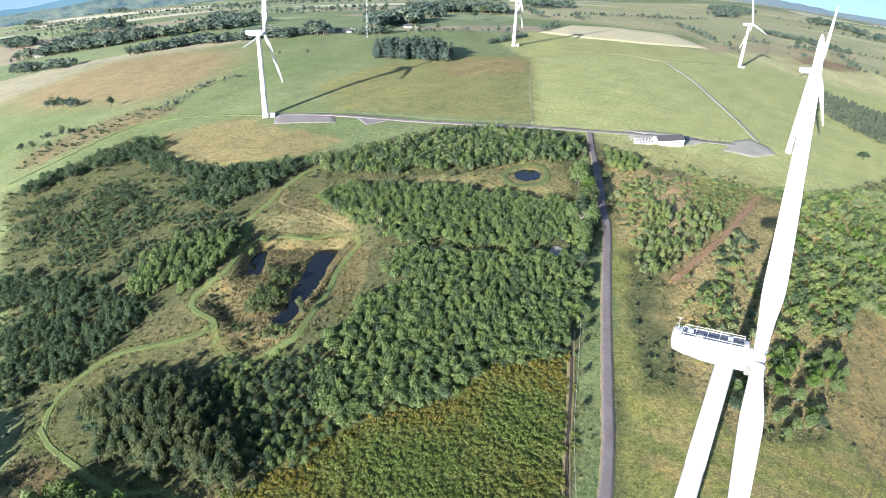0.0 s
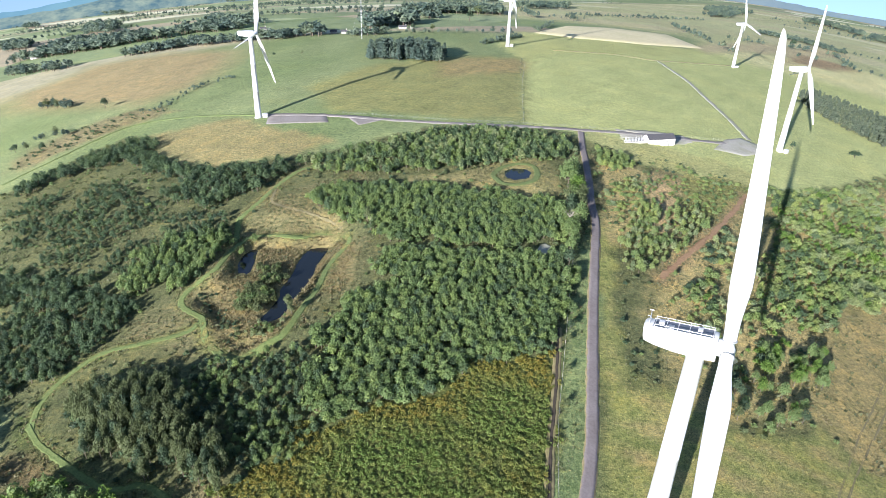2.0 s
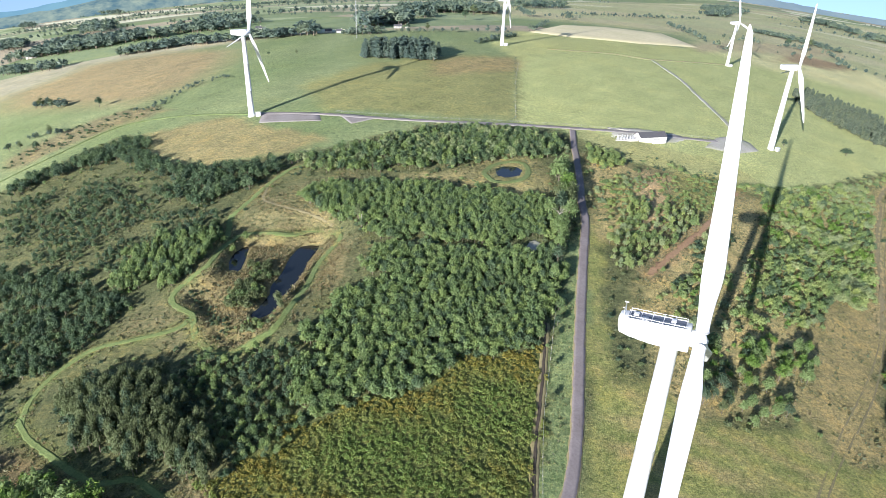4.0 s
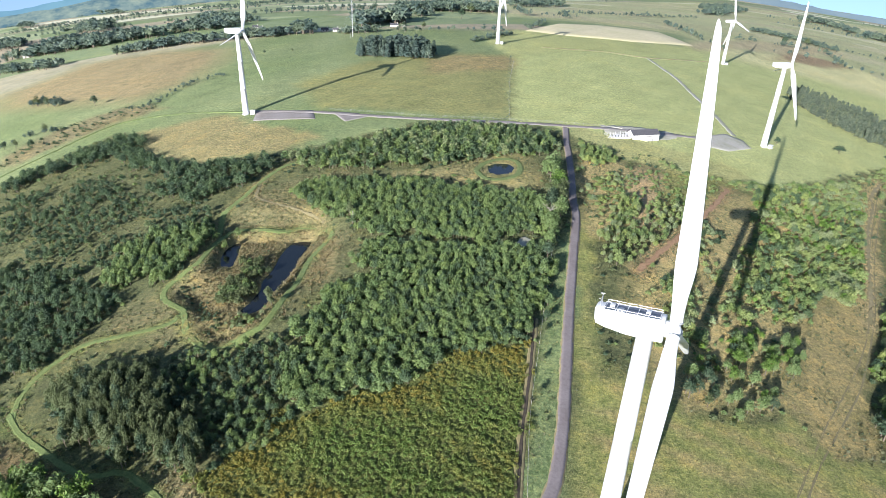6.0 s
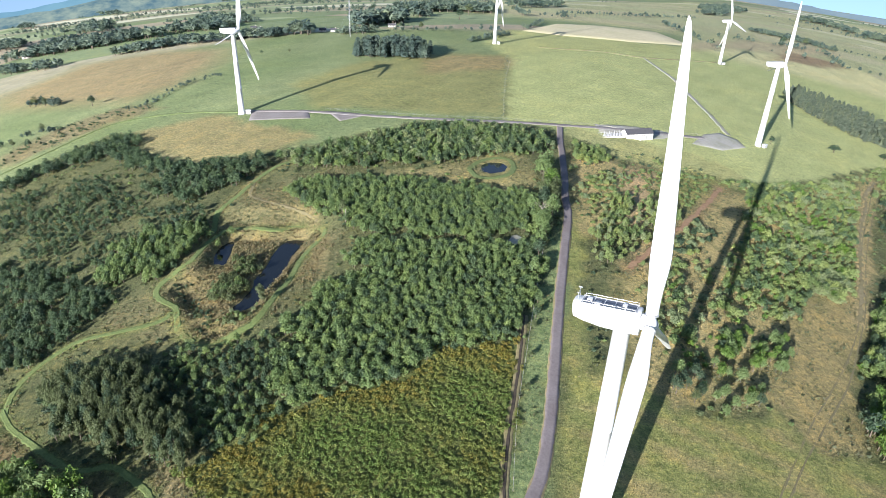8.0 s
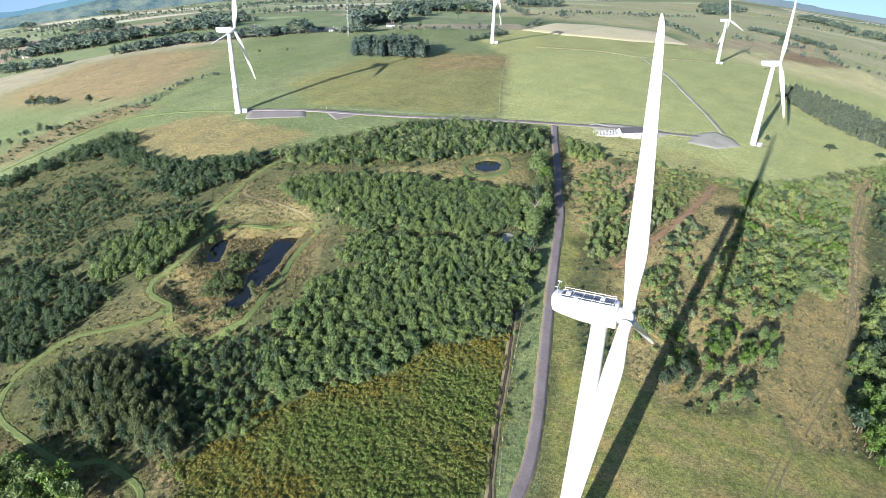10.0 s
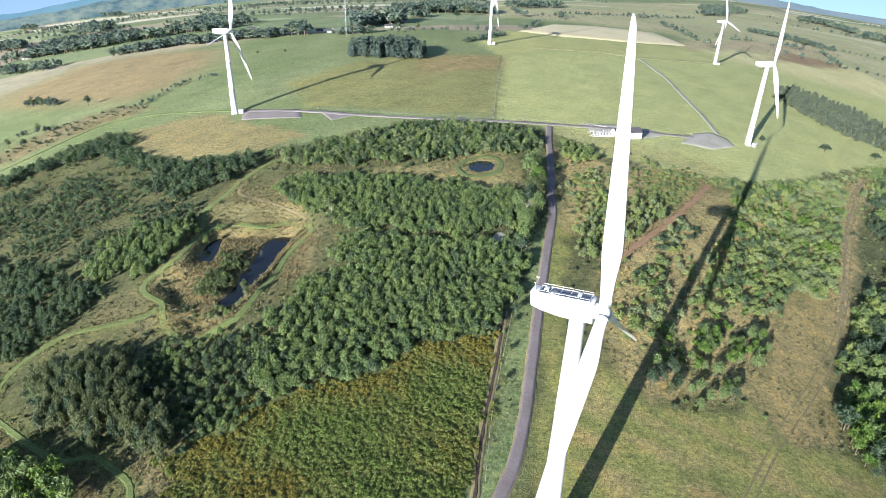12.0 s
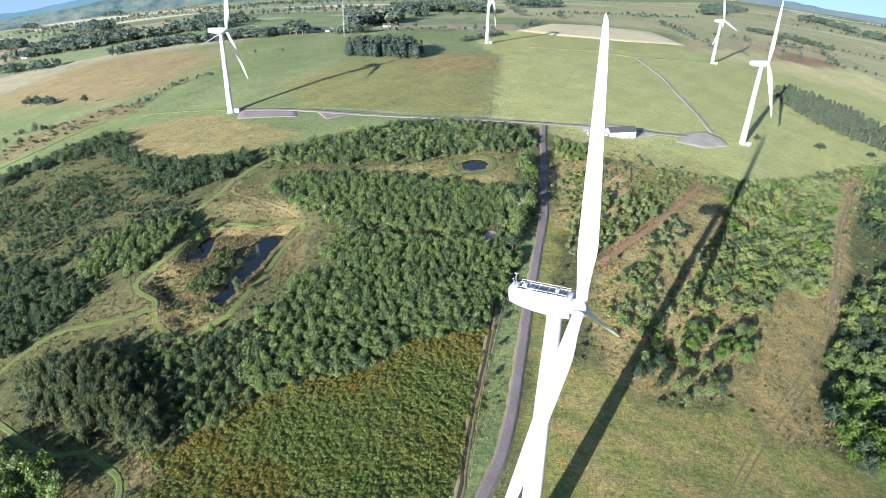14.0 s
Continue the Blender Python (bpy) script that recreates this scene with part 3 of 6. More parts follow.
def pad(name, poly, mat, label, lift=0.15, category="hardstanding", kind="structure", ragged=True):
    """A flat-laid area that follows the ground, with a skirt into it."""
    p = smooth_line(poly + poly[:1], 2.5)[:-1]
    if not ragged:
        q = np.array(poly + poly[:1], float)
        p = np.concatenate([a + (e - a) * np.linspace(0, 1, 14)[:-1, None] for a, e in zip(q[:-1], q[1:])])
    c = p.mean(0)
    rs = np.random.RandomState(len(p))
    p = p + ragged * rs.uniform(-0.9, 0.9, p.shape) + ragged * 1.1 * np.stack([wave(p[:, 0], p[:, 1], 9, 1), wave(p[:, 0], p[:, 1], 9, 2)], 1)
    rings = [c + (p - c) * s for s in (1.0, 0.97, 0.75, 0.5, 0.25)]
    verts, n = [], len(p)
    for k, r in enumerate(rings):
        for q in r:
            verts.append((q[0], q[1], height(*q) + (-0.3 if k == 0 else lift)))
    verts.append((c[0], c[1], height(*c) + lift))
    faces = [(k * n + i, k * n + (i + 1) % n, (k + 1) * n + (i + 1) % n, (k + 1) * n + i) for k in range(4) for i in range(n)]
    faces += [(4 * n + i, 4 * n + (i + 1) % n, 5 * n) for i in range(n)]
    return tagged(new(name, mesh_from(name, verts, faces, [mat], smooth=True)), label, category, kind=kind)


def pond(name, poly, label, drop):
    p = smooth_line(poly + poly[:1], 2.0)[:-1]
    c = p.mean(0)
    z = height(*c) - drop
    p = c + (p - c) * 1.06
    verts = [(q[0], q[1], z) for q in p] + [(q[0], q[1], z - 1.5) for q in p]
    n = len(p)
    bm = bmesh.new()
    vs = [bm.verts.new(v) for v in verts]
    bm.faces.new(vs[:n])
    bm.faces.new(vs[n:][::-1])
    for i in range(n):
        bm.faces.new((vs[i], vs[n + i], vs[n + (i + 1) % n], vs[(i + 1) % n]))
    bmesh.ops.triangulate(bm, faces=bm.faces[:])
    bmesh.ops.recalc_face_normals(bm, faces=bm.faces[:])
    me = bpy.data.meshes.new(name)
    bm.to_mesh(me)
    bm.free()
    me.materials.append(WATER)
    return tagged(new(name, me), label, "pond", kind="structure")


strip("verge", ROAD, 4.7, STRAW_PATH, "pale dusty verge along the road", 0.14, ragged=0.3, seed=21, category="verge", step=2)
strip("road", ROAD, 3.85, ASPHALT, "narrow worn grey asphalt access road", 0.26, ragged=0.18, step=2)
strip("track", EAST_TRACK, 4.4, GRAVEL, "grey gravel track across the pasture", 0.28, ragged=0.5, seed=2)
strip("track", NORTH_TRACK, 3.8, GRAVEL_MID, "stony track climbing to a turbine", 0.32, ragged=0.6, seed=3)
strip("track", NORTH_TRACK2, 2.2, STRAW_PATH, "pale gravel track to a far turbine", 0.37, ragged=0.7, seed=4)
strip("track", WEST_TRACK, 1.8, MOWN, "overgrown gravel track along the bank", 0.26, ragged=0.9, seed=5)
strip("path", LOOP, 2.5, MOWN, "mown green path looping round the pond", 0.06, -0.03, ragged=0.3, seed=6, category="path", step=1.2)
strip("path", PATH_W, 2.0, MOWN, "mown green path through rough grass", 0.06, -0.03, ragged=0.3, seed=7, category="path", step=1.2)
strip("path", PATH_S, 2.1, MOWN, "mown green path past a clump of trees", 0.06, -0.03, ragged=0.3, seed=14, category="path", step=1.2)
strip("path", PATH_N, 2.6, MOWN, "trodden grass path through the scrub", 0.06, -0.03, ragged=0.3, seed=8, category="path", step=1.2)
strip("path", PATH_M, 1.2, TRODDEN_RUT_SHADE, "narrow trodden path down to the pond", 0.06, -0.03, ragged=0.6, seed=16, category="path", step=1.2)
strip("path", POOL_RIM, 3.4, MOWN, "mown grass ring round a small pond", 0.06, -0.03, ragged=0.3, seed=9, category="path", step=1.2)
strip("track", EARTH, 2.8, RED_EARTH, "rutted red earth track", 0.08, -0.03, ragged=1.0, seed=10, step=2)
strip("verge", DITCH, 3.0, STRAW_PATH, "dry pale grass along a ditch", 0.06, ragged=0.25, seed=22, category="verge", step=2)
strip("ditch", DITCH, 1.0, MUD, "dark wet drainage ditch beside the road", 0.2, -0.04, 0.14, seed=11, category="ditch", step=2)
strip("track", STONY, 2.2, STRAW_PATH, "pale trodden track between trees", 0.08, 0.0, ragged=1.2, seed=15, step=2)
# the ruts' shade is put into their darker colour
strip("wheel_rut", RUT_A, 0.6, TRODDEN_RUT_SHADE, "pressed wheel rut in dry grass, dark for its shade", 0.05, -0.05, 0.15, seed=12, category="rut", step=3)
strip("wheel_rut", RUT_B, 0.6, TRODDEN_RUT_SHADE, "pressed wheel rut in dry grass, dark for its shade", 0.05, -0.05, 0.15, seed=13, category="rut", step=3)
pond("water", LAKE, "dark still water of a long pond", 0.3)
pond("water", POOL, "dark blue water of a small round pond", 0.2)
pond("water", DARKPOOL, "shaded dark water of a reedy pool", 0.2)
pad("hardstanding", HARD_T1, GRAVEL, "grey gravel crane pad beside a turbine", ragged=False)
pad("hardstanding", HARD_T1_EAST, GRAVEL, "small grey gravel pad along the track", ragged=False)
pad("hardstanding", HARD_T4, GRAVEL_PALE, "worn grey gravel yard where tracks meet", ragged=False)
pad("stubble_field", CREAM, STUBBLE, "pale cut cereal field on the rise", 0.9, "field", ragged=False)
pad("hardstanding", YARD, GRAVEL_PALE, "worn gravel apron round the control building", 0.2)
pad("hardstanding", HARD_PATCH, GRAVEL_PALE, "small worn stony clearing among the trees", 0.05)


# ---- wind turbines ----
def section(chord, thick, twist, span, sweep=0.0):
    """A blade's cross-section: rounded nose, thin tail."""
    pts = []
    for k in range(14):
        a = 6.28319 * k / 14
        u, v = math.cos(a), math.sin(a)
        px = chord * (0.5 * u + 0.18)
        py = thick * 0.5 * v * (1.0 if u < 0 else (1 - 0.75 * u))
        c, s = math.cos(twist), math.sin(twist)
        pts.append(Vector((px * c - py * s + sweep, px * s + py * c, span)))
    return pts


def blade_bm(length, root):
    bm = bmesh.new()
    rows = [(0.0, 1.0, 1.0, 0), (0.04, 1.0, 1.0, 0), (0.10, 1.22, 0.85, 12), (0.20, 1.62, 0.55, 10), (0.30, 1.55, 0.42, 8), (0.5, 1.25, 0.27, 5),
            (0.7, 0.95, 0.17, 3), (0.85, 0.72, 0.11, 1), (0.95, 0.50, 0.07, 0), (0.985, 0.30, 0.04, 0), (1.0, 0.06, 0.02, 0)]
    fine = [(max(0.0, float(s)), c, th, tw) for s, c, th, tw in smooth_line([(r[0] * 100, r[1], r[2], r[3]) for r in rows], 3.0)]
    loft(bm, [section(root * c, root * max(th, 0.02), radians(tw), length * min(1.0, s / 100)) for s, c, th, tw in fine])
    return bm


def turbine(place, hub_height, blade_length, heading, phase, label, size=1.0, near=False):
    """heading: degrees of the rotor's axis from +x. phase: degrees by which the first blade leans from upright to the far side."""
    x, y = place
    base = new("wind_turbine")
    base.location = (x, y, height(x, y) - 0.2)
    base.rotation_euler = (0, 0, radians(heading))
    tagged(base, label, "wind turbine", group="wind turbines")
    top = hub_height - 1.7 * size
    bm = bmesh.new()
    r0, r1 = 2.08 * size, 1.33 * size
    prof = [(r0 + 0.5, 0), (r0 + 0.5, 0.35), (r0, 0.36)]
    for k in range(1, 4):
        h = top * k / 3
        r = r0 + (r1 - r0) * k / 3
        prof += [(r, h - 0.16), (r + 0.012, h - 0.15), (r + 0.012, h), (r, h + 0.01)]
    lathe(bm, prof, 40)
    part("tower", bm, WHITE_GRP, base)
    bm = box(bmesh.new(), (0.12, 0.95, 2.1), pose(0, -r0 + 0.02, 2.6, 0, 0, 90), 0.03)
    part("tower_door", bm, GREY_METAL, base, "grey steel tower door")
    bm = bmesh.new()
    for k in range(5):
        box(bm, (0.3, 1.1, 0.08), pose(0, -r0 - 1.5 + 0.28 * k, 0.45 + 0.24 * k, 0, 0, 90), 0.01)
    part("steps", bm, GREY_METAL, base)
    # nacelle: x runs along the shaft, the rotor at +x
    s = size
    nac = new("nacelle")
    nac.parent = base
    nac.location = (0, 0, hub_height)
    nac.rotation_euler = (0, -radians(TILT), 0)
    bm = bmesh.new()
    shape = [(-7.95, 1.1, -0.2, 1.8), (-7.7, 1.4, -0.85, 1.98), (-6.2, 1.6, -1.25, 1.95), (-3.2, 1.7, -1.75, 1.9), (0.0, 1.7, -1.95, 1.88), (2.45, 1.68, -1.9, 1.86), (2.6, 1.58, -1.8, 1.76)]
    secs = []
    for px, half, low, high in shape:
        ring = []
        for k in range(20):
            a = 6.28319 * k / 20
            u, v = math.cos(a), math.sin(a)
            e = 0.34
            ring.append(Vector((px, half * math.copysign(abs(u) ** e, u), (low + high) / 2 + (high - low) / 2 * math.copysign(abs(v) ** e, v))) * s)
        secs.append(ring)
    loft(bm, secs)
    part("nacelle_shell", bm, WHITE_GRP, nac)
    if near:
        bm = box(bmesh.new(), (8.5 * s, 2.3 * s, 0.10), pose(-2.35 * s, 0, 1.96 * s), 0.02)
        part("roof_walkway", bm, DARK_GRID, nac, "dark grated roof walkway")
        for k in range(6):
            bm = box(bmesh.new(), (0.10 * s, 2.5 * s, 0.12 * s), pose((-6.4 + 1.65 * k) * s, 0, 2.06 * s), 0.02)
            part("roof_bar", bm, WHITE_GRP, nac)
        for side in (-1.25, 1.25):
            bm = box(bmesh.new(), (8.7 * s, 0.12 * s, 0.16 * s), pose(-2.35 * s, side * s, 2.0 * s), 0.02)
            part("roof_kerb", bm, WHITE_GRP, nac)
            bm = rod(bmesh.new(), (-6.5 * s, side * s, 2.45 * s), (1.95 * s, side * s, 2.40 * s), 0.04 * s)
            part("guard_rail", bm, GREY_METAL, nac, "galvanised guard rail")
            for k in range(6):
                bm = rod(bmesh.new(), ((-6.4 + 1.65 * k) * s, side * s, 1.9 * s), ((-6.4 + 1.65 * k) * s, side * s, 2.43 * s), 0.035 * s)
                part("rail_post", bm, GREY_METAL, nac)
        for px, w in ((-5.5, 0.8), (0.0, 0.7)):
            bm = box(bmesh.new(), (w * s, 0.8 * s, 0.3 * s), pose(px * s, 0.25 * s, 2.13 * s), 0.06)
            part("roof_hatch", bm, WHITE_GRP, nac, "white roof hatch")
        bm = box(bmesh.new(), (0.9 * s, 1.2 * s, 0.08 * s), pose(-4.1 * s, -0.4 * s, 2.04 * s), 0.02)
        part("vent_panel", bm, GREY_METAL, nac, "grey roof vent panel")
        bm = bmesh.new()
        for a, c in (((-7.2, -0.6, 1.9), (-7.2, -0.6, 3.3)), ((-7.2, 0.6, 1.9), (-7.2, 0.6, 3.7)), ((-7.2, -0.6, 2.8), (-7.2, 0.6, 2.8)), ((-7.2, -0.6, 3.3), (-7.5, -0.6, 3.3)), ((-7.2, 0.1, 2.8), (-7.2, 0.1, 3.4))):
            rod(bm, Vector(a) * s, Vector(c) * s, 0.05 * s)
        part("weather_mast", bm, GREY_METAL, nac, "thin wind vane and anemometer mast")
        bm = rod(bmesh.new(), Vector((-7.5, 0.6, 3.7)) * s, Vector((-6.9, 0.6, 3.7)) * s, 0.08 * s)
        part("wind_vane", bm, GREY_METAL, nac)
    rotor = new("rotor")
    rotor.parent = base
    rotor.location = (3.7 * s, 0, hub_height + 0.3 * s)
    rotor.rotation_euler = (0, -radians(TILT), 0)
    bm = bmesh.new()
    lathe(bm, [(1.15 * s, -1.25 * s), (1.32 * s, -1.0 * s), (1.34 * s, 0), (1.2 * s, 0.65 * s), (0.9 * s, 1.0 * s), (0.4 * s, 1.22 * s), (0.05, 1.26 * s)], 28, pose(0, 0, 0, 0, 90, 0))
    part("hub", bm, WHITE_GRP, rotor)
    for k in range(3):
        bm = blade_bm(blade_length, 1.93 * s)
        bmesh.ops.transform(bm, matrix=pose(0, 0, 0, -phase + 120 * k, 0, 0) @ pose(0, 0, 1.2 * s, 0, 0, BLADE_PITCH), verts=bm.verts)
        blade = part("blade", bm, WHITE_GRP, rotor)
        if near:
            bm = lathe(bmesh.new(), [(0.95 * s, -0.1), (1.03 * s, -0.1), (1.03 * s, 0.12), (0.95 * s, 0.12)], 28, pose(0, 0, 0, -phase + 120 * k, 0, 0) @ pose(0.35 * s, 0, 1.42 * s))
            part("root_ring", bm, GREY_METAL, blade, "grey ring round the blade root")
    return base


BLADE_PITCH, TILT = 8, 4.5
turbine((47.8, 87.5), 73.1, 49.5, -27, 6.9, "tall white wind turbine with stationary blades beside the road", 1.15, True)
turbine((-115.3, 404), 52.5, 41, -2, 27, "white wind turbine by a gravel crane pad", 0.95)
turbine((72.2, 692), 46, 40, -10, 20, "white wind turbine on the far pasture", 0.95)
turbine((350.3, 769), 49, 39, 0, 21, "white wind turbine near a pale cut field", 0.95)
turbine((242.5, 427.6), 57, 41, -12, -14, "white wind turbine at the end of a gravel yard", 1.0)


# ---- trees and undergrowth ----
WOOD_MID_NORTH = [(-60, 273), (-48, 289), (-25, 291), (9, 286), (37, 283), (60, 279), (69, 266), (63, 248), (44, 240), (31, 234), (7, 237), (-20, 239), (-28, 252), (-48, 260)]
WOOD_MID_SOUTH = [(-19, 233), (10, 229), (38, 230), (57, 238), (60, 230), (51, 198), (43, 175), (30, 170), (17, 165), (4, 157), (-3, 150), (-16, 145), (-28, 142), (-37, 138), (-39, 155), (-35, 171), (-37, 180), (-27, 193), (-20, 208)]
WOOD_BIG = [(-110, 148), (-107, 153), (-101, 158), (-88, 159), (-78, 157), (-71, 150), (-63, 138), (-53, 124), (-47, 118), (-49, 115), (-58, 120), (-73, 123), (-90, 131), (-103, 139)]
WOOD_NORTH_W = [(-187, 379), (-177, 378), (-149, 330), (-117, 314), (-77, 318), (-69, 308), (-87, 288), (-103, 272), (-130, 282), (-127, 303), (-183, 346), (-218, 334), (-226, 314), (-237, 332), (-220, 349)]
WOOD_NORTH_E = [(-71, 317), (-43, 333), (-12, 352), (7, 368), (56, 373), (80, 363), (79, 346), (64, 328), (49, 331), (26, 316), (-4, 309), (-27, 304), (-50, 304)]
WOOD_WEST = [(-221, 306), (-196, 318), (-161, 313), (-128, 275), (-105, 267), (-79, 251), (-104, 243), (-121, 246), (-120, 216), (-133, 223), (-183, 245)]
WOOD_WEST_DENSE = [(-124, 215), (-120, 243), (-99, 249), (-80, 251), (-77, 241), (-85, 222), (-94, 208), (-112, 208)]
WOOD_WEST_LOW = [(-195, 238), (-152, 228), (-127, 210), (-112, 204), (-109, 187), (-115, 179), (-123, 163), (-141, 157)]
WOOD_ROAD = [(84, 252), (101, 288), (129, 288), (145, 285), (123, 254), (93, 226), (81, 226)]
WOOD_RUST = [(83, 298), (108, 323), (145, 337), (178, 326), (150, 296), (130, 291), (102, 291), (87, 267)]
WOOD_EAST_LOW = [(111, 169), (123, 184), (150, 193), (146, 181), (130, 167), (115, 164)]
EAST_MIX = [(194, 344), (209, 339), (226, 352), (254, 347), (277, 352), (256, 318), (230, 278), (207, 243), (175, 227), (163, 210), (141, 203), (127, 200), (131, 214), (142, 231), (150, 249), (162, 268), (178, 296)]
WILLOW_CLUMP = [(185, 248), (200, 257), (212, 258), (198, 236), (177, 229)]
BUSH_ROAD = [(103, 227), (111, 230), (119, 220), (115, 212), (100, 206)]
BUSH_TRACK = [(125, 259), (149, 281), (148, 268), (130, 242), (117, 238)]
WOOD_ROAD_TOP = [(92, 354), (101, 358), (112, 344), (114, 333), (101, 329), (88, 327)]
SCRUB_ROAD = [(82, 291), (91, 304), (107, 322), (118, 321), (110, 285), (98, 250), (91, 247), (90, 263), (90, 280)]
EAST_RIM = [(303, 388), (297, 371), (337, 405), (396, 488), (350, 444)]
WOOD_BUSHES = [(99, 221), (136, 254), (134, 215), (116, 182), (88, 170), (85, 188)]
WOOD_FAR_E = [(176, 186), (196, 210), (215, 234), (268, 286), (324, 331), (222, 186), (206, 184), (176, 180)]
WOOD_EDGE = [(335, 412), (389, 477), (473, 543), (330, 340), (280, 310), (278, 328)]
COPSE_SIDE = [(-56, 142), (-49, 128), (-46, 121), (-43, 123), (-36, 131), (-28, 138), (-32, 144), (-42, 145)]
EAST_TOP = [(194, 346), (213, 349), (228, 358), (249, 367), (296, 401), (300, 387), (280, 355), (254, 347), (226, 350), (209, 339)]
VALLEY = [(-79, 170), (-58, 171), (-43, 173), (-36, 158), (-36, 148), (-42, 138), (-46, 128), (-50, 122), (-61, 138), (-70, 151)]
EAST_LOW_A = [(92, 163), (99, 170), (104, 168), (105, 155), (98, 149), (92, 152)]
EAST_LOW_C = [(106, 155), (117, 160), (131, 161), (126, 153), (110, 146), (105, 148)]
BUSHES_S = [(108, 184), (128, 199), (152, 199), (149, 191), (112, 170), (101, 167)]
FAR_E_B = [(157, 156), (172, 169), (225, 190), (177, 124), (165, 129), (157, 141)]
WOOD_SW = [(-106, 122), (-98, 119), (-90, 116), (-82, 113), (-75, 109), (-72, 104), (-84, 96), (-112, 108)]
WOOD_SW_OUT = [(-150, 150), (-132, 136), (-128, 122), (-122, 110), (-160, 110)]
ISLET_A = [(-69, 216), (-70, 222), (-68, 227), (-65, 230), (-60, 230), (-57, 225), (-57, 218), (-58, 214), (-61, 213), (-66, 214)]
ISLET_B = [(-72, 201), (-71, 207), (-69, 211), (-64, 212), (-60, 210), (-58, 202), (-59, 197), (-60, 191), (-62, 187), (-66, 192)]
ISLET_C = [(-75, 186), (-72, 190), (-66, 183), (-63, 177), (-62, 173), (-66, 173), (-71, 178)]
REEDS = [(-44, 240), (-42, 236), (-43, 226), (-43, 212), (-45, 199), (-48, 201), (-46, 216), (-45, 230)]
BANK_SHADE_SCRUB = [(-88, 201), (-86, 206), (-81, 209), (-79, 206), (-82, 202), (-80, 199), (-72, 197), (-66, 188), (-71, 187), (-82, 196)]
POND_END = [(-60, 186), (-53, 190), (-50, 186), (-54, 179), (-60, 174), (-63, 178)]
CONIFERS = [(-66, 585), (4, 572), (-1, 615), (-60, 621)]
PLANTATION = [(375, 655), (410, 689), (436, 670), (462, 640), (470, 590), (440, 515), (401, 534), (380, 534), (366, 566), (358, 614)]
WOODS_FAR = (
    ([(-599, 900), (-534, 876), (-494, 872), (-435, 869), (-407, 895), (-361, 900), (-374, 930), (-450, 985), (-490, 985), (-568, 1020), (-584, 990), (-562, 934)], 9.0, (9, 15)),
    ([(-372, 749), (-341, 750), (-303, 768), (-254, 755), (-238, 773), (-292, 798), (-320, 792), (-359, 784)], 6.5, (7, 11)),
    ([(-238, 750), (-221, 762), (-160, 762), (-164, 795), (-226, 803), (-248, 782)], 6.5, (7, 11)),
    ([(-633, 1185), (-556, 1121), (-648, 1335), (-782, 1505), (-716, 1332)], 14.0, (10, 16)),
    ([(-1931, 3059), (-1782, 2945), (-1953, 3217), (-2076, 3324)], 24.0, (14, 22)),
    ([(-720, 1083), (-689, 1081), (-701, 1133), (-805, 1247), (-830, 1220)], 10.0, (9, 14)),
    ([(-374, 930), (-317, 909), (-278, 928), (-304, 1032), (-381, 1176), (-403, 1144), (-348, 1013), (-392, 991)], 11.0, (9, 15)),
    ([(-2274, 3736), (-2108, 3771), (-2226, 3964), (-2383, 3936)], 26.0, (14, 22)),
    ([(-1636, 3337), (-1509, 3248), (-1762, 3618), (-1800, 3506)], 24.0, (14, 22)),
    ([(-1351, 3799), (-1103, 3585), (-1171, 3809), (-1399, 4001)], 26.0, (14, 22)),
    ([(-510, 755), (-470, 738), (-425, 722), (-420, 738), (-477, 765), (-534, 798)], 7.5, (7, 11)),
    ([(-64, 1096), (54, 1142), (102, 1134), (113, 1274), (71, 1310), (27, 1300), (-64, 1179)], 11.0, (11, 16)),
    ([(-96, 818), (-83, 811), (-67, 868), (-34, 880), (-42, 940), (-74, 930), (-102, 900)], 9.0, (12, 19)),
    ([(-161, 768), (-133, 764), (-146, 810), (-164, 830), (-169, 809)], 8.0, (10, 15)),
    ([(-108, 750), (-57, 763), (-59, 780), (-110, 782)], 8.0, (5, 10)),
    ([(149, 1374), (298, 1551), (328, 1760), (173, 1547)], 19.0, (10, 15)),
    ([(-319, 1005), (-257, 998), (-317, 1088), (-348, 1095)], 12.0, (9, 13)),
    ([(-35, 992), (-2, 1009), (-3, 1050), (-33, 1035)], 9.0, (8, 12)),
    ([(937, 2433), (937, 2151), (1265, 2726), (1287, 2985), (1091, 2762)], 24.0, (10, 18)),
    ([(752, 1882), (871, 2008), (963, 2228), (820, 2042)], 16.0, (12, 18)),
    ([(1425, 2641), (1513, 2597), (1415, 2212), (1553, 2435), (1671, 2789), (1653, 2970)], 20.0, (12, 20)),
    ([(1384, 2136), (1386, 2010), (1540, 2241), (1543, 2372)], 19.0, (12, 20)),
    ([(680, 1429), (744, 1387), (764, 1338), (807, 1292), (823, 1324), (810, 1400), (773, 1461), (707, 1480)], 10.0, (6, 10)),
)
HEDGES_FAR = ([(-803, 1298), (-715, 1316), (-640, 1190)], [(125, 856), (140, 905), (162, 978)], [(723, 1186), (704, 1128), (668, 1033)], [(-583, 874), (-546, 897)], [(-470, 1160), (-300, 1210), (-120, 1260)], [(-40, 775), (30, 800), (90, 815)],
              [(-900, 1500), (-640, 1520), (-430, 1640)], [(-1300, 2050), (-900, 2000), (-560, 2100)], [(-620, 1800), (-300, 1880), (40, 1900)], [(240, 1250), (420, 1400), (640, 1640)], [(-1500, 2500), (-1150, 2450), (-800, 2600)])
HEDGE_A = [(-211, 449), (-200, 451), (-192, 511), (-168, 530)]
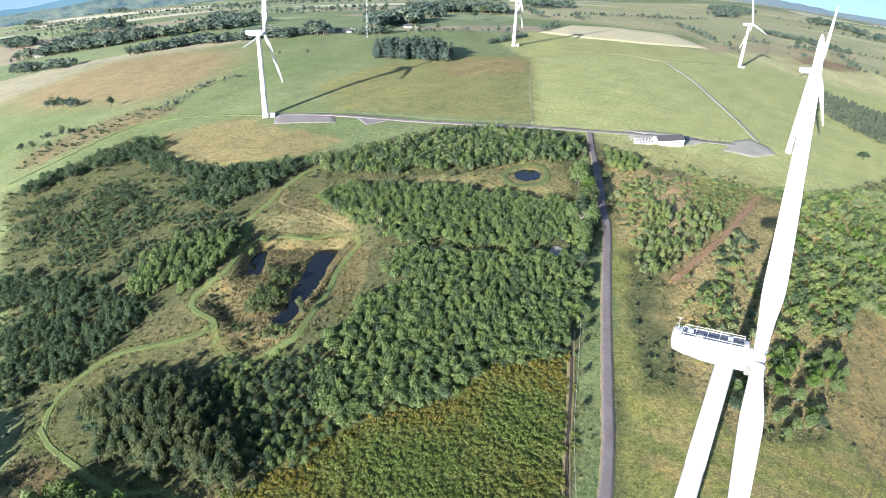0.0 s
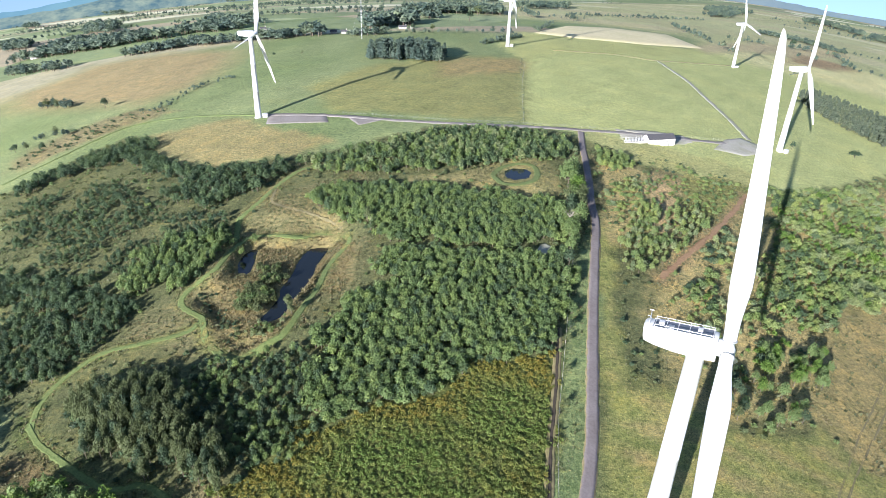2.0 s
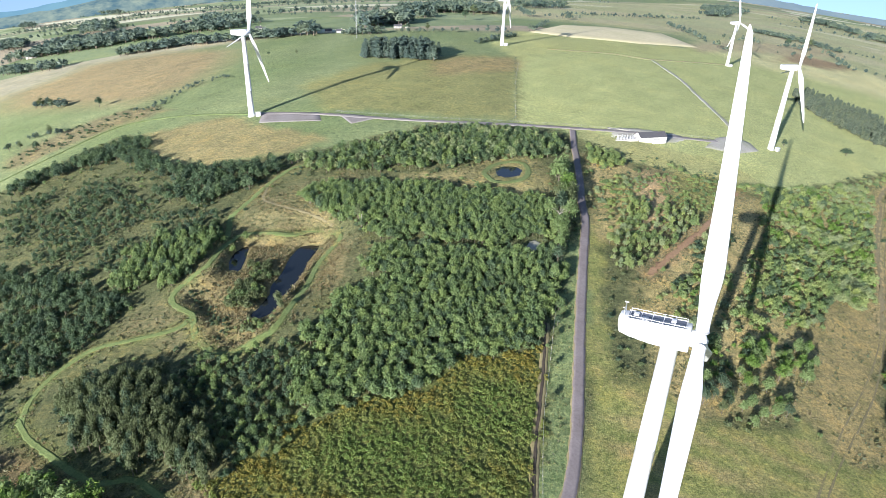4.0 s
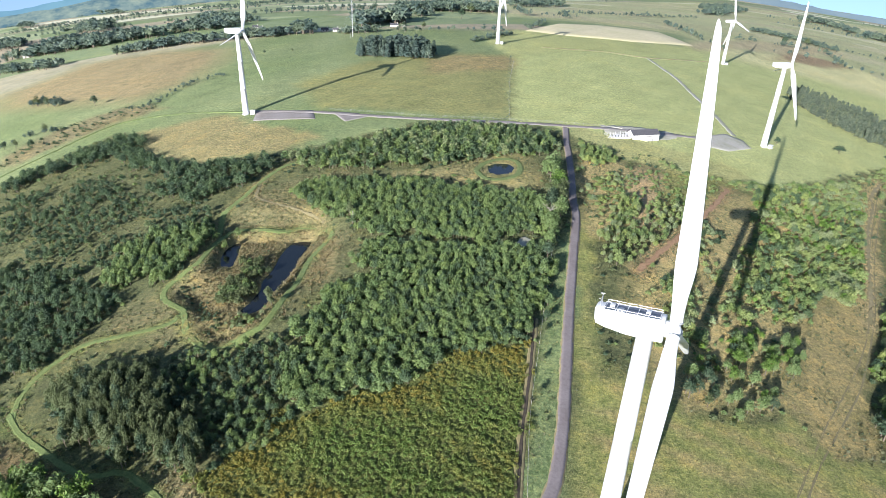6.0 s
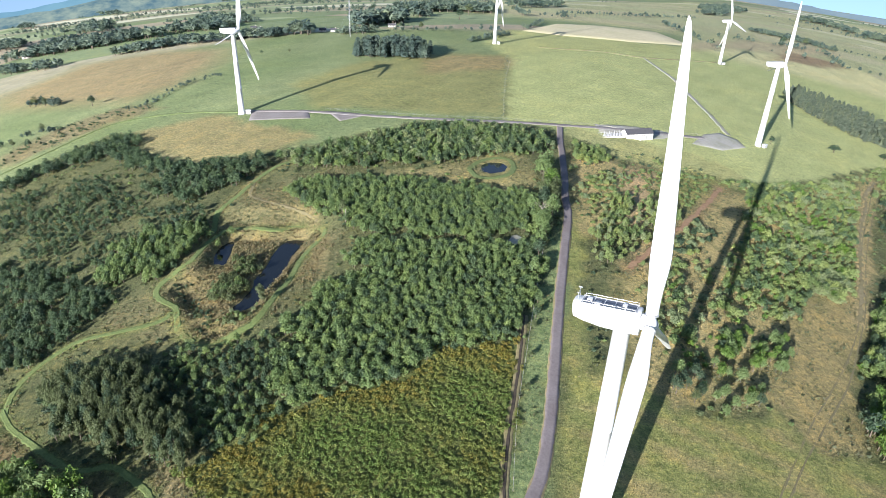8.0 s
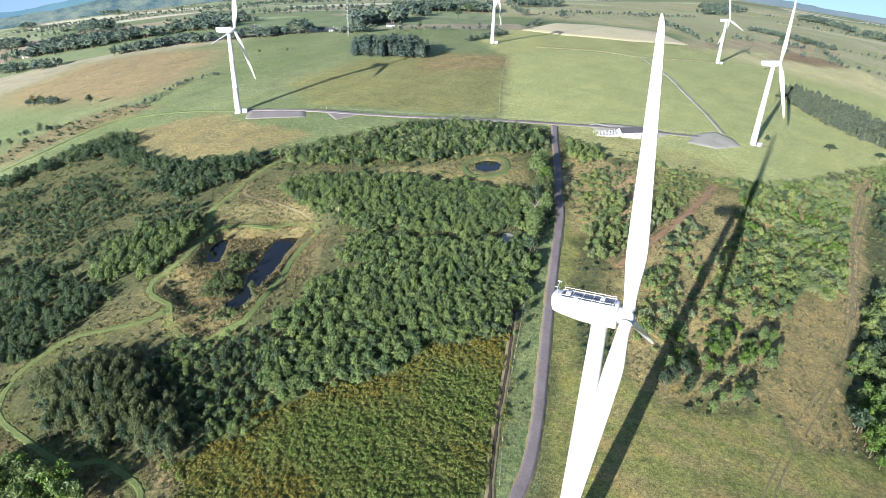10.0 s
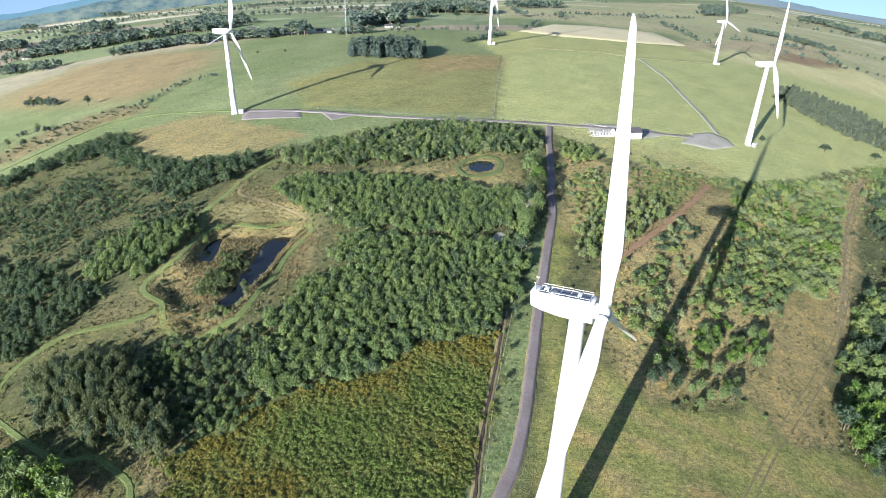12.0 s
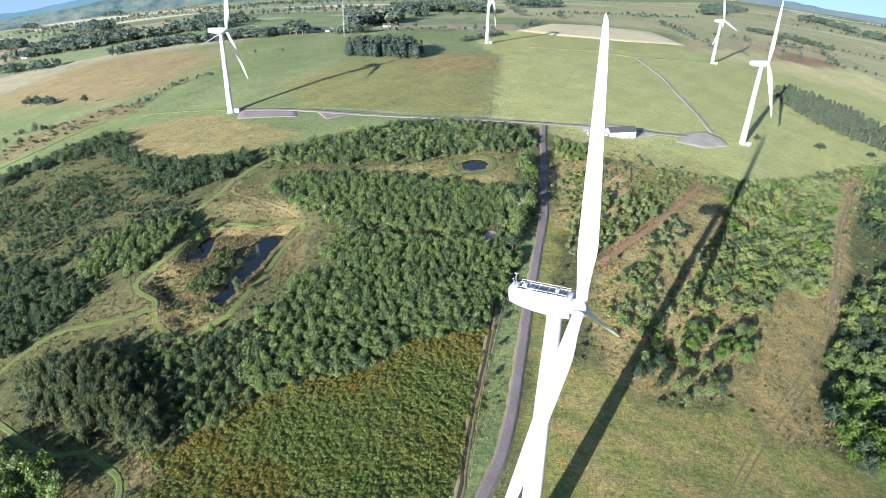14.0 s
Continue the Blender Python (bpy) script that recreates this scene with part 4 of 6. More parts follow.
HEDGE_B = [(78, 613), (65, 486), (55, 394)]
HEDGE_C = [(-290, 415), (-273, 428), (-253, 423)]
HEDGE_D = [(-330, 527), (-296, 506)]
HEDGE_E = [(44, 695), (95, 786)]


def tree_template(kind, seed, leaves, leaf, lean=0.0):
    """A tree of unit height: tapered trunk with limbs, and leaf clumps in lobes. Returns corners, faces and which are leaves."""
    rs = np.random.RandomState(seed)
    verts, faces, mat, nrm = [], [], [], []
    middle = np.array((0, 0, 0.42))

    def limb(a, b, r0, r1, sides=5):
        a, b = np.array(a), np.array(b)
        d = b - a
        u = np.cross(d, (0.3, 0.9, 0.2))
        u /= np.linalg.norm(u)
        v = np.cross(d, u)
        v /= np.linalg.norm(v)
        k0 = len(verts)
        for p, r in ((a, r0), (b, r1)):
            for k in range(sides):
                t = 6.28319 * k / sides
                verts.append(p + r * (math.cos(t) * u + math.sin(t) * v))
                nrm.append(math.cos(t) * u + math.sin(t) * v)
        for k in range(sides):
            faces.extend(((k0 + k, k0 + (k + 1) % sides, k0 + sides + k), (k0 + (k + 1) % sides, k0 + sides + (k + 1) % sides, k0 + sides + k)))
            mat.extend((0, 0))

    def leaf_at(p, out, size):
        n = 0.7 * out / (np.linalg.norm(out) + 1e-6) + rs.normal(0, 0.7, 3)
        n /= np.linalg.norm(n)
        u = np.cross(n, rs.normal(0, 1, 3))
        u /= np.linalg.norm(u)
        v = np.cross(n, u)
        k0 = len(verts)
        a, b = size * rs.uniform(1.0, 1.7), size * rs.uniform(0.5, 0.9)
        for cu, cv, lift in ((-0.6, -0.3, 0), (0.6, -0.15, 0.15), (0.05, 0.62, -0.1)):
            q = p + u * a * cu + v * b * cv + n * size * lift
            soft = n + 0.25 * out / (np.linalg.norm(out) + 1e-6) + 0.15 * (q - middle) / (np.linalg.norm(q - middle) + 1e-6) + np.array((0, 0, 0.15))
            verts.append(q)
            nrm.append(soft / (np.linalg.norm(soft) + 1e-6))
        faces.append((k0, k0 + 1, k0 + 2))
        mat.append(1)

    if kind == "conifer":
        limb((0, 0, 0), (0, 0, 0.95), 0.018, 0.004)
        for k in range(leaves):
            h = 0.12 + 0.88 * (k / leaves) ** 0.9
            r = 0.19 * (1.02 - h) + 0.01
            t = rs.uniform(0, 6.28)
            p = np.array((r * math.cos(t), r * math.sin(t), h)) * (rs.uniform(0.55, 1.05), rs.uniform(0.55, 1.05), 1)
            leaf_at(p, np.array((math.cos(t), math.sin(t), 0.5)), leaf)
        return np.array(verts), np.array(faces), np.array(mat), np.array(nrm)
    shrub = kind == "shrub"
    trunk = 0.12 if shrub else 0.34
    limb((0, 0, -0.03), (0.02, 0.01, trunk), 0.030, 0.018)
    lobes = []
    for k in range(7 if shrub else 6):
        t, r = 6.28 * k / 6 + rs.uniform(-0.4, 0.4), rs.uniform(0.10, 0.2) * (1.9 if shrub else 1.0)
        c = np.array((r * math.cos(t), r * math.sin(t), rs.uniform(0.34, 0.68) if not shrub else rs.uniform(0.28, 0.5)))
        lobes.append((c, rs.uniform(0.13, 0.2) * (1.5 if shrub else 1.0)))
        if leaves > 250:
            limb((0.02, 0.01, trunk * 0.8), c, 0.012, 0.005, 4)
    lobes.append((np.array((0, 0, 0.79 if not shrub else 0.66)), 0.19 if not shrub else 0.3))
    lobes.append((np.array((0, 0, 0.48 if not shrub else 0.4)), 0.27 if not shrub else 0.42))
    weight = np.array([r * r for _, r in lobes])
    for k in rs.choice(len(lobes), leaves, p=weight / weight.sum()):
        c, r = lobes[k]
        d = rs.normal(0, 1, 3)
        d /= np.linalg.norm(d)
        if d[2] < -0.3:
            d[2] *= -0.5
        p = c + d * r * rs.uniform(0.6, 1.2)
        p[2] = max(p[2], 0.05)
        leaf_at(p, d + np.array((0, 0, 0.25)), leaf)
    return np.array(verts), np.array(faces), np.array(mat), np.array(nrm)


TEMPLATES = {
    "birch": [tree_template("broad", 10 + k, 250, 0.096) for k in range(7)],
    "birch_far": [tree_template("broad", 20 + k, 165, 0.118) for k in range(5)],
    "shrub": [tree_template("shrub", 30 + k, 180, 0.165) for k in range(4)],
    "conifer": [tree_template("conifer", 50 + k, 190, 0.115) for k in range(3)],
    "distant": [tree_template("broad", 70 + k, 56, 0.23) for k in range(4)],
    "spruce": [tree_template("conifer", 60 + k, 80, 0.17) for k in range(3)],
    "tuft": None,
}


def tuft_template(seed, n, spread, tall):
    rs = np.random.RandomState(seed)
    verts, faces = [], []
    for k in range(n):
        t, r = rs.uniform(0, 6.28), rs.uniform(0, spread)
        p = np.array((r * math.cos(t), r * math.sin(t), 0))
        a, w = rs.uniform(0, 6.28), 0.10 + 0.09 * rs.rand()
        u = np.array((math.cos(a), math.sin(a), 0)) * w
        tip = p + np.array((math.cos(t) * 0.35, math.sin(t) * 0.35, tall * rs.uniform(0.6, 1.0)))
        k0 = len(verts)
        verts += [p - u, p + u, tip + u * 0.7, tip - u * 0.7]
        faces.append((k0, k0 + 1, k0 + 2, k0 + 3))
    up = np.array(verts) * (0.8, 0.8, 0) + (0, 0, 0.9)
    return np.array(verts), np.array(faces), np.ones(n, int), up / np.linalg.norm(up, axis=1, keepdims=True)


TEMPLATES["tuft"] = [tuft_template(90 + k, 7, 0.42, 0.7) for k in range(5)]


def off_lines(x, y, pairs):
    ok = np.ones(len(x), bool)
    for line, gap in pairs:
        p = smooth_line(line, 3.0)
        for a, b in zip(p[:-1], p[1:]):
            e = b - a
            h = np.clip(((x - a[0]) * e[0] + (y - a[1]) * e[1]) / (e @ e + 1e-9), 0, 1)
            ok &= np.hypot(x - a[0] - h * e[0], y - a[1] - h * e[1]) > gap
    return ok


CLEAR = ((ROAD, 3.2), (LOOP, 2.2), (PATH_W, 2.0), (PATH_S, 2.0), (PATH_N, 2.0), (PATH_M, 1.2), (POOL_RIM, 2.0), (EARTH, 2.0), (STONY, 2.5), (DITCH, 0.8), (EAST_TRACK, 3.5), (RUT_A, 0.5), (RUT_B, 0.5))
WET = (LAKE, POOL, DARKPOOL)


def scatter(poly, spacing, density, rs, jitter=0.62):
    p = np.array(poly)
    xs, ys = np.arange(p[:, 0].min(), p[:, 0].max(), spacing), np.arange(p[:, 1].min(), p[:, 1].max(), spacing)
    gx, gy = np.meshgrid(xs, ys)
    gx = gx + spacing * 0.5 * (np.arange(len(ys)) % 2)[:, None]
    x = gx.ravel() + rs.uniform(-jitter, jitter, gx.size) * spacing
    y = gy.ravel() + rs.uniform(-jitter, jitter, gx.size) * spacing
    keep = (inside(x + 3.5 * wave(x, y, 17, 5), y + 3.5 * wave(x, y, 17, 6), poly) > 0) & (rs.rand(x.size) < density)
    return x[keep], y[keep]


def plant(name, kind, x, y, tall, wide, mats, label, category, rs, tint=(0.0, 1.0), drift=0.0, stands=0.0, lean=None):
    """Many plants as one mesh, each turned, sized and toned on its own."""
    V, Q, M, T, N, base = [], [], [], [], [], 0
    zs = land(x, y)
    mats = list(mats) if isinstance(mats, (list, tuple)) else [mats]
    if lean is None and drift:
        lean = 0.5 + 0.5 * wave(x, y, drift, 17)
    kinds = np.clip(np.floor((0.5 + 0.42 * wave(x, y, stands, 29) + rs.uniform(-0.12, 0.12, len(x))) * len(mats)), 0, len(mats) - 1).astype(int) if stands else rs.randint(len(mats), size=len(x))
    grown = 1 + 0.22 * wave(x, y, stands, 31) if stands else np.ones(len(x))
    for k in range(len(x)):
        v, f, m, n = TEMPLATES[kind][rs.randint(len(TEMPLATES[kind]))]
        h, a = rs.uniform(*tall) * grown[k], rs.uniform(0, 6.28)
        w = h * rs.uniform(*wide)
        c, s = math.cos(a), math.sin(a)
        q = np.stack([(v[:, 0] * c - v[:, 1] * s) * w + x[k], (v[:, 0] * s + v[:, 1] * c) * w + y[k], v[:, 2] * h + zs[k] - 0.05], 1)
        V.append(q)
        N.append(np.stack([n[:, 0] * c - n[:, 1] * s, n[:, 0] * s + n[:, 1] * c, n[:, 2]], 1))
        Q.append(f + base)
        M.append(np.where(m == 1, 1 + kinds[k], 0))
        T.append(np.full(len(v), rs.uniform(*tint) if lean is None else np.clip(0.75 * lean[k] + 0.25 * rs.rand(), 0, 1)))
        base += len(v)
    if not V:
        return None
    me = big_mesh(name, np.concatenate(V), np.concatenate(Q), [BARK, *mats], np.concatenate(M), np.concatenate(T), None if kind == "tuft" else np.concatenate(N))
    return tagged(new(name, me), label, category, kind="stuff")


def wood(name, poly, kind, spacing, density, tall, wide, mat, label, seed, tint=(0.0, 1.0), category="trees", patchy=0.0, stands=0.0):
    rs = np.random.RandomState(seed)
    x, y = scatter(poly, spacing, density, rs)
    ok = off_lines(x, y, [(line, gap + 0.8) for line, gap in CLEAR])
    x, y = x[ok], y[ok]
    if patchy:
        keep = wave(x, y, 38, seed) > patchy
        x, y = x[keep], y[keep]
    return plant(name, kind, x, y, tall, wide, mat, label, category, rs, tint, 0.0, stands)


# brighter leaves go east, duller ones west, after the fall of light
MIXED, GREENS, DULL = (LEAF, LEAF, LEAF, LEAF, LEAF_WEST), (LEAF, LEAF_EAST, LEAF_BRIGHT, LEAF), (LEAF_WEST, LEAF_WEST, LEAF_DARK)
wood("woodland", WOOD_MID_NORTH, "birch", 2.4, 0.97, (3.7, 5.2), (1.0, 1.3), MIXED, "dense young green birch and willow plantation", 1)
wood("woodland", WOOD_MID_SOUTH, "birch", 2.4, 0.97, (3.7, 5.2), (1.0, 1.3), MIXED, "dense green broadleaf plantation beside the road", 2)
wood("woodland", WOOD_NORTH_W, "birch_far", 2.9, 0.88, (4.0, 6.8), (0.85, 1.05), DULL, "belt of dark green young trees", 4)
wood("woodland", WOOD_NORTH_E, "birch_far", 2.9, 0.9, (4.0, 6.4), (0.9, 1.15), (LEAF, LEAF_WEST, LEAF, LEAF_WEST, LEAF_PALE), "belt of young trees below the gravel track", 5)
wood("woodland", WOOD_WEST, "birch_far", 3.0, 0.85, (2.2, 4.6), (0.9, 1.2), DULL, "young trees and scrub in rough grass", 6, patchy=-0.6)
wood("woodland", WOOD_WEST_DENSE, "birch", 2.5, 0.95, (4.0, 5.8), (0.8, 1.0), MIXED, "dense block of fresh green young trees", 7)
wood("woodland", WOOD_WEST_LOW, "birch", 2.6, 0.9, (3.2, 5.6), (0.8, 1.0), DULL, "dense dark green young trees with gaps", 8, patchy=-0.85)
wood("woodland", WOOD_ROAD, "birch", 2.9, 0.8, (2.8, 5.6), (0.8, 1.05), (LEAF, LEAF_EAST, LEAF_PALE, LEAF_EAST), "mixed young trees east of the road", 9, stands=16.0)
wood("scrubland", WOOD_RUST, "shrub", 3.6, 0.65, (1.0, 2.8), (0.9, 1.2), (LEAF_EAST, LEAF), "low scattered bushes on rusty grass", 10, category="bushes")
wood("woodland", EAST_MIX, "birch", 3.3, 0.95, (3.0, 5.2), (0.95, 1.3), (LEAF_PALE, LEAF_EAST, LEAF_WEST, LEAF, LEAF_EAST, LEAF_BRIGHT), "dense mixed green trees on the eastern slope", 11, stands=26.0, patchy=-0.75)
wood("shrubbery", WILLOW_CLUMP, "shrub", 2.2, 0.95, (2.6, 3.8), (0.9, 1.1), LEAF_PALE, "broad silvery willow thicket on the slope", 12, category="bushes")
wood("woodland", WOOD_ROAD_TOP, "birch", 2.8, 0.92, (3.5, 5.5), (0.9, 1.2), (LEAF, LEAF_EAST), "clump of green young trees beside the road", 29)
wood("scrubland", SCRUB_ROAD, "shrub", 3.3, 0.78, (1.2, 3.0), (0.9, 1.2), (LEAF_EAST, LEAF_PALE, LEAF), "grey-green bushes in dry grass beside the road", 30, category="bushes", stands=15.0)
wood("woodland", EAST_RIM, "birch_far", 3.4, 0.9, (3.5, 6.0), (0.9, 1.2), (LEAF_EAST, LEAF, LEAF_PALE), "mixed green trees where the pasture ends", 31, stands=25.0)
wood("scrubland", EAST_TOP, "shrub", 3.0, 0.9, (1.6, 3.4), (0.9, 1.3), (LEAF_EAST, LEAF_PALE, LEAF), "grey-green willow scrub below the pasture", 35, category="bushes", stands=22.0)
wood("shrubbery", BUSH_ROAD, "birch", 2.8, 0.9, (2.6, 4.4), (0.9, 1.2), (LEAF_BRIGHT, LEAF, LEAF_DARK), "bright green bushes in dry grass", 27, category="bushes")
wood("shrubbery", BUSH_TRACK, "shrub", 2.8, 0.85, (2.0, 3.4), (0.9, 1.2), (LEAF_PALE, LEAF_DARK), "grey-green willow bushes along the earth track", 28, category="bushes")
wood("scrubland", WOOD_BUSHES, "shrub", 4.0, 0.66, (1.8, 4.4), (0.9, 1.2), (LEAF, LEAF_EAST, LEAF_PALE), "scattered green bushes in rough dry grass", 13, category="bushes", stands=18.0, patchy=-0.6)
wood("scrubland", BUSHES_S, "shrub", 3.2, 0.7, (1.4, 3.4), (0.9, 1.2), (LEAF_DARK, LEAF, LEAF_BRIGHT), "green bushes along the edge of a copse", 24, category="bushes", patchy=-0.4)
wood("woodland", WOOD_FAR_E, "birch", 3.5, 0.94, (4.5, 7.5), (0.8, 1.05), (LEAF_EAST, LEAF_DARK, LEAF), "green trees beside a dry grass strip", 14, stands=25.0)
wood("woodland", FAR_E_B, "birch", 3.2, 0.95, (5.0, 8.0), (0.8, 1.05), (LEAF, LEAF_BRIGHT, LEAF_DARK), "bright green trees beside the hay field", 25, stands=25.0)
wood("woodland", WOOD_EDGE, "birch_far", 4.1, 0.9, (4.5, 7.5), (0.8, 1.05), (LEAF_DARK, LEAF_DARK, LEAF), "mixed green trees along the eastern edge", 15, stands=40.0)
wood("woodland", VALLEY, "birch", 2.6, 0.92, (3.0, 4.6), (0.8, 1.05), (LEAF_DARK, LEAF), "low shaded trees behind a tall copse", 26)
wood("woodland", COPSE_SIDE, "birch", 2.4, 0.95, (2.2, 3.8), (0.9, 1.2), (LEAF, LEAF_WEST), "low green bushes between copse and bracken", 34)
wood("woodland", WOOD_SW, "birch", 3.0, 0.96, (6.5, 9.0), (0.8, 1.0), (LEAF, LEAF_BRIGHT), "clump of green trees beside the mown path", 16)
# trees outside the view, added for the shade they throw on the path
wood("woodland", WOOD_SW_OUT, "birch_far", 4.0, 0.9, (7.0, 10.0), (0.8, 1.05), DULL, "tall trees beyond the mown path", 22)
wood("shrubbery", ISLET_A, "shrub", 1.8, 0.97, (2.2, 3.2), (0.8, 1.0), (LEAF_OLIVE, LEAF_OLIVE, LEAF), "rounded grey-green willow scrub beside the pond", 17, category="bushes")
wood("shrubbery", ISLET_B, "shrub", 1.8, 0.97, (2.2, 3.4), (0.8, 1.0), (LEAF_OLIVE, LEAF_OLIVE, LEAF), "rounded willow scrub on the pond bank", 18, category="bushes")
wood("shrubbery", ISLET_C, "shrub", 1.9, 0.92, (1.1, 2.1), (0.9, 1.1), (LEAF_DARK, LEAF_OLIVE), "dark brambles at the end of the pond", 19, category="bushes")
# brambles in dark leaves that stand for the western bank's shadow
wood("shrubbery", BANK_SHADE_SCRUB, "shrub", 1.9, 0.9, (0.8, 1.7), (0.9, 1.1), LEAF_DARK, "dark brambles standing for shade below the pond's western bank", 32, category="bushes")
wood("shrubbery", POND_END, "shrub", 2.0, 0.8, (1.2, 2.4), (0.8, 1.0), (LEAF_PALE, LEAF_OLIVE, LEAF), "grey-green willow scrub at the end of the pond", 33, category="bushes")
wood("woodland", CONIFERS, "conifer", 3.6, 0.97, (9.5, 15.5), (1.35, 1.8), NEEDLE, "square shelter belt of tall dark conifers", 20)
wood("woodland", PLANTATION, "spruce", 4.6, 0.94, (6, 9), (1.1, 1.5), SPRUCE_PALE, "grey-green conifer plantation on the slope", 21)


# far woods: pale bluish leaf colours with the haze of distance put in
FAR_LEAF = (NEEDLE, LEAF_HAZED)


def belt(line, width, spacing, tall, label, seed, kind="distant", mat=None):
    rs = np.random.RandomState(seed)
    p = smooth_line(line, spacing)
    n = max(1, int(width / spacing))
    x = np.repeat(p[:, 0], n) + rs.uniform(-0.5, 0.5, len(p) * n) * width
    y = np.repeat(p[:, 1], n) + rs.uniform(-0.5, 0.5, len(p) * n) * width
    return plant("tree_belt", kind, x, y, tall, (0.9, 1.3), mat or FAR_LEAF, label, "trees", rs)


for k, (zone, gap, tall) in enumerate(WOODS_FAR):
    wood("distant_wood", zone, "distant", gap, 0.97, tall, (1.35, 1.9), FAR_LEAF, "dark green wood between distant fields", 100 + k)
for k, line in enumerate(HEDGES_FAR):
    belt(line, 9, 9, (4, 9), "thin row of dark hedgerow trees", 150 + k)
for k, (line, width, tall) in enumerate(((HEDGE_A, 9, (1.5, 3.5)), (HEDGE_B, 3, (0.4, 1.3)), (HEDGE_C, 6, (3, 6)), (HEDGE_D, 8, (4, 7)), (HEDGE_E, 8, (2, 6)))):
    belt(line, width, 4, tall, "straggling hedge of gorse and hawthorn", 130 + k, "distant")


EAST_EDGE = [(144, 350), (156, 338), (181, 340), (194, 346), (213, 349), (228, 358), (249, 367), (296, 401), (347, 444), (392, 490)]
rs = np.random.RandomState(151)
line = smooth_line(EAST_EDGE, 2.0)
keep = wave(line[:, 0], line[:, 1], 30, 33) > -0.35
plant("scrubland", "shrub", line[keep, 0] + rs.uniform(-4, 2, keep.sum()), line[keep, 1] + rs.uniform(-5, 1, keep.sum()), (1.2, 3.2), (0.9, 1.3), (LEAF_EAST, LEAF, LEAF_PALE), "bushes along the lower edge of the pasture", "bushes", rs)

line = smooth_line(HEATH_EDGE, 1.2)
plant("scrubland", "shrub", line[:, 0] + rs.uniform(-1.8, 1.8, len(line)), line[:, 1] + rs.uniform(-0.6, 3.0, len(line)), (1.2, 2.6), (0.8, 1.1), (LEAF, LEAF_WEST), "low bushes where the plantation meets the bracken", "bushes", rs)

# ---- undergrowth: bracken, tussocks, brambles, reeds ----
TEMPLATES["bramble"] = [tree_template("shrub", 110 + k, 50, 0.30) for k in range(4)]


def undergrowth(name, kind, poly, spacing, density, tall, wide, mat, label, seed, avoid=(), patch=None, tint=(0.0, 1.0), category="undergrowth", drift=0.0):
    rs = np.random.RandomState(seed)
    x, y = scatter(poly, spacing, density, rs, 0.5)
    ok = off_lines(x, y, CLEAR)
    for p in (*WET, *avoid):
        ok &= inside(x, y, p) < -1.0
    if patch is not None:
        ok &= wave(x, y, patch[0], seed + 7) > patch[1]
    x, y = x[ok], y[ok]
    return plant(name, kind, x, y, tall, wide, mat, label, category, rs, tint, drift)


TEMPLATES["fern"] = [tree_template("shrub", 120 + k, 32, 0.29) for k in range(5)]


def bracken(kind, spacing, density, tall, wide, label, seed):
    """Bracken that has turned rusty along the wood's edge and in drifts."""
    rs = np.random.RandomState(seed)
    x, y = scatter(HEATH, spacing, density, rs, 0.6)
    ok = off_lines(x, y, CLEAR)
    x, y = x[ok], y[ok]
    rust = 0.8 * np.clip(1.2 - off(x + 2 * wave(x, y, 9, 3), y, HEATH_EDGE) / 13.0, 0, 1) + 0.55 * np.clip(inside(x, y, HEATH_BROWN) / 6 + 0.3, 0, 1)
    rust = rust + 0.42 * wave(x, y, 30, 17) + 0.25 * wave(x, y, 7, 19) + 0.5 * np.clip((x - 0.28 * (y - 100) - 14) / 14, 0, 1) * np.clip((y - 105) / 25, 0, 1) + 0.18
    return plant("bracken", kind, x, y, tall, wide, FERN, label, "undergrowth", rs, stands=9.0, lean=np.clip(rust, 0, 1))


bracken("fern", 1.25, 0.95, (0.7, 1.3), (1.15, 1.55), "thick green bracken turning rusty at its edges", 201)
bracken("tuft", 1.6, 0.8, (0.5, 1.0), (0.8, 1.3), "tall dry stalks among the bracken", 202)
undergrowth("rough_grass", "tuft", SCRUB, 2.7, 0.8, (0.6, 1.2), (1.0, 1.6), TUSSOCK, "rough olive tussocks in rough ground", 203, (HEATH, MOWN_R), (22, -0.2))
undergrowth("rough_grass", "tuft", HOLLOW, 1.1, 0.8, (0.4, 0.9), (1.0, 1.6), (TUSSOCK, STRAW), "rank grass beside the mown path", 237, (), (9, -0.5))
undergrowth("rough_grass", "tuft", SW_STRAW, 1.0, 0.9, (0.4, 0.9), (1.0, 1.5), (STRAW, TUSSOCK), "bleached long grass beside the bracken", 238)
undergrowth("rough_grass", "tuft", STRAW_POND, 1.3, 0.8, (0.6, 1.1), (1.0, 1.4), STRAW, "dry yellow grass round the pond", 204)
undergrowth("rough_grass", "tuft", GLADE, 1.5, 0.8, (0.4, 0.9), (1.0, 1.6), (TUSSOCK, TUSSOCK, STRAW), "dry straw-coloured grass between trees", 235, (STRAW_POND,), (14, -0.4))
undergrowth("rough_grass", "tuft", POOL_GRASS, 1.5, 0.8, (0.3, 0.7), (1.0, 1.6), (STRAW, TUSSOCK), "dry grass round a small pond", 236)
undergrowth("rough_grass", "tuft", STRAW_R, 1.3, 0.8, (0.25, 0.55), (1.0, 1.4), STRAW, "dry brown grass in a strip between trees", 205)
undergrowth("rough_grass", "tuft", SCRUB_E, 1.5, 0.8, (0.4, 0.9), (1.0, 1.6), (STRAW, TUSSOCK), "dry tan grass among bushes", 234, (), (20, -0.3))
undergrowth("rough_grass", "tuft", VERGE_L, 1.2, 0.8, (0.2, 0.45), (1.2, 1.8), HAY_GRASS, "long dry verge grass beside the road", 206)
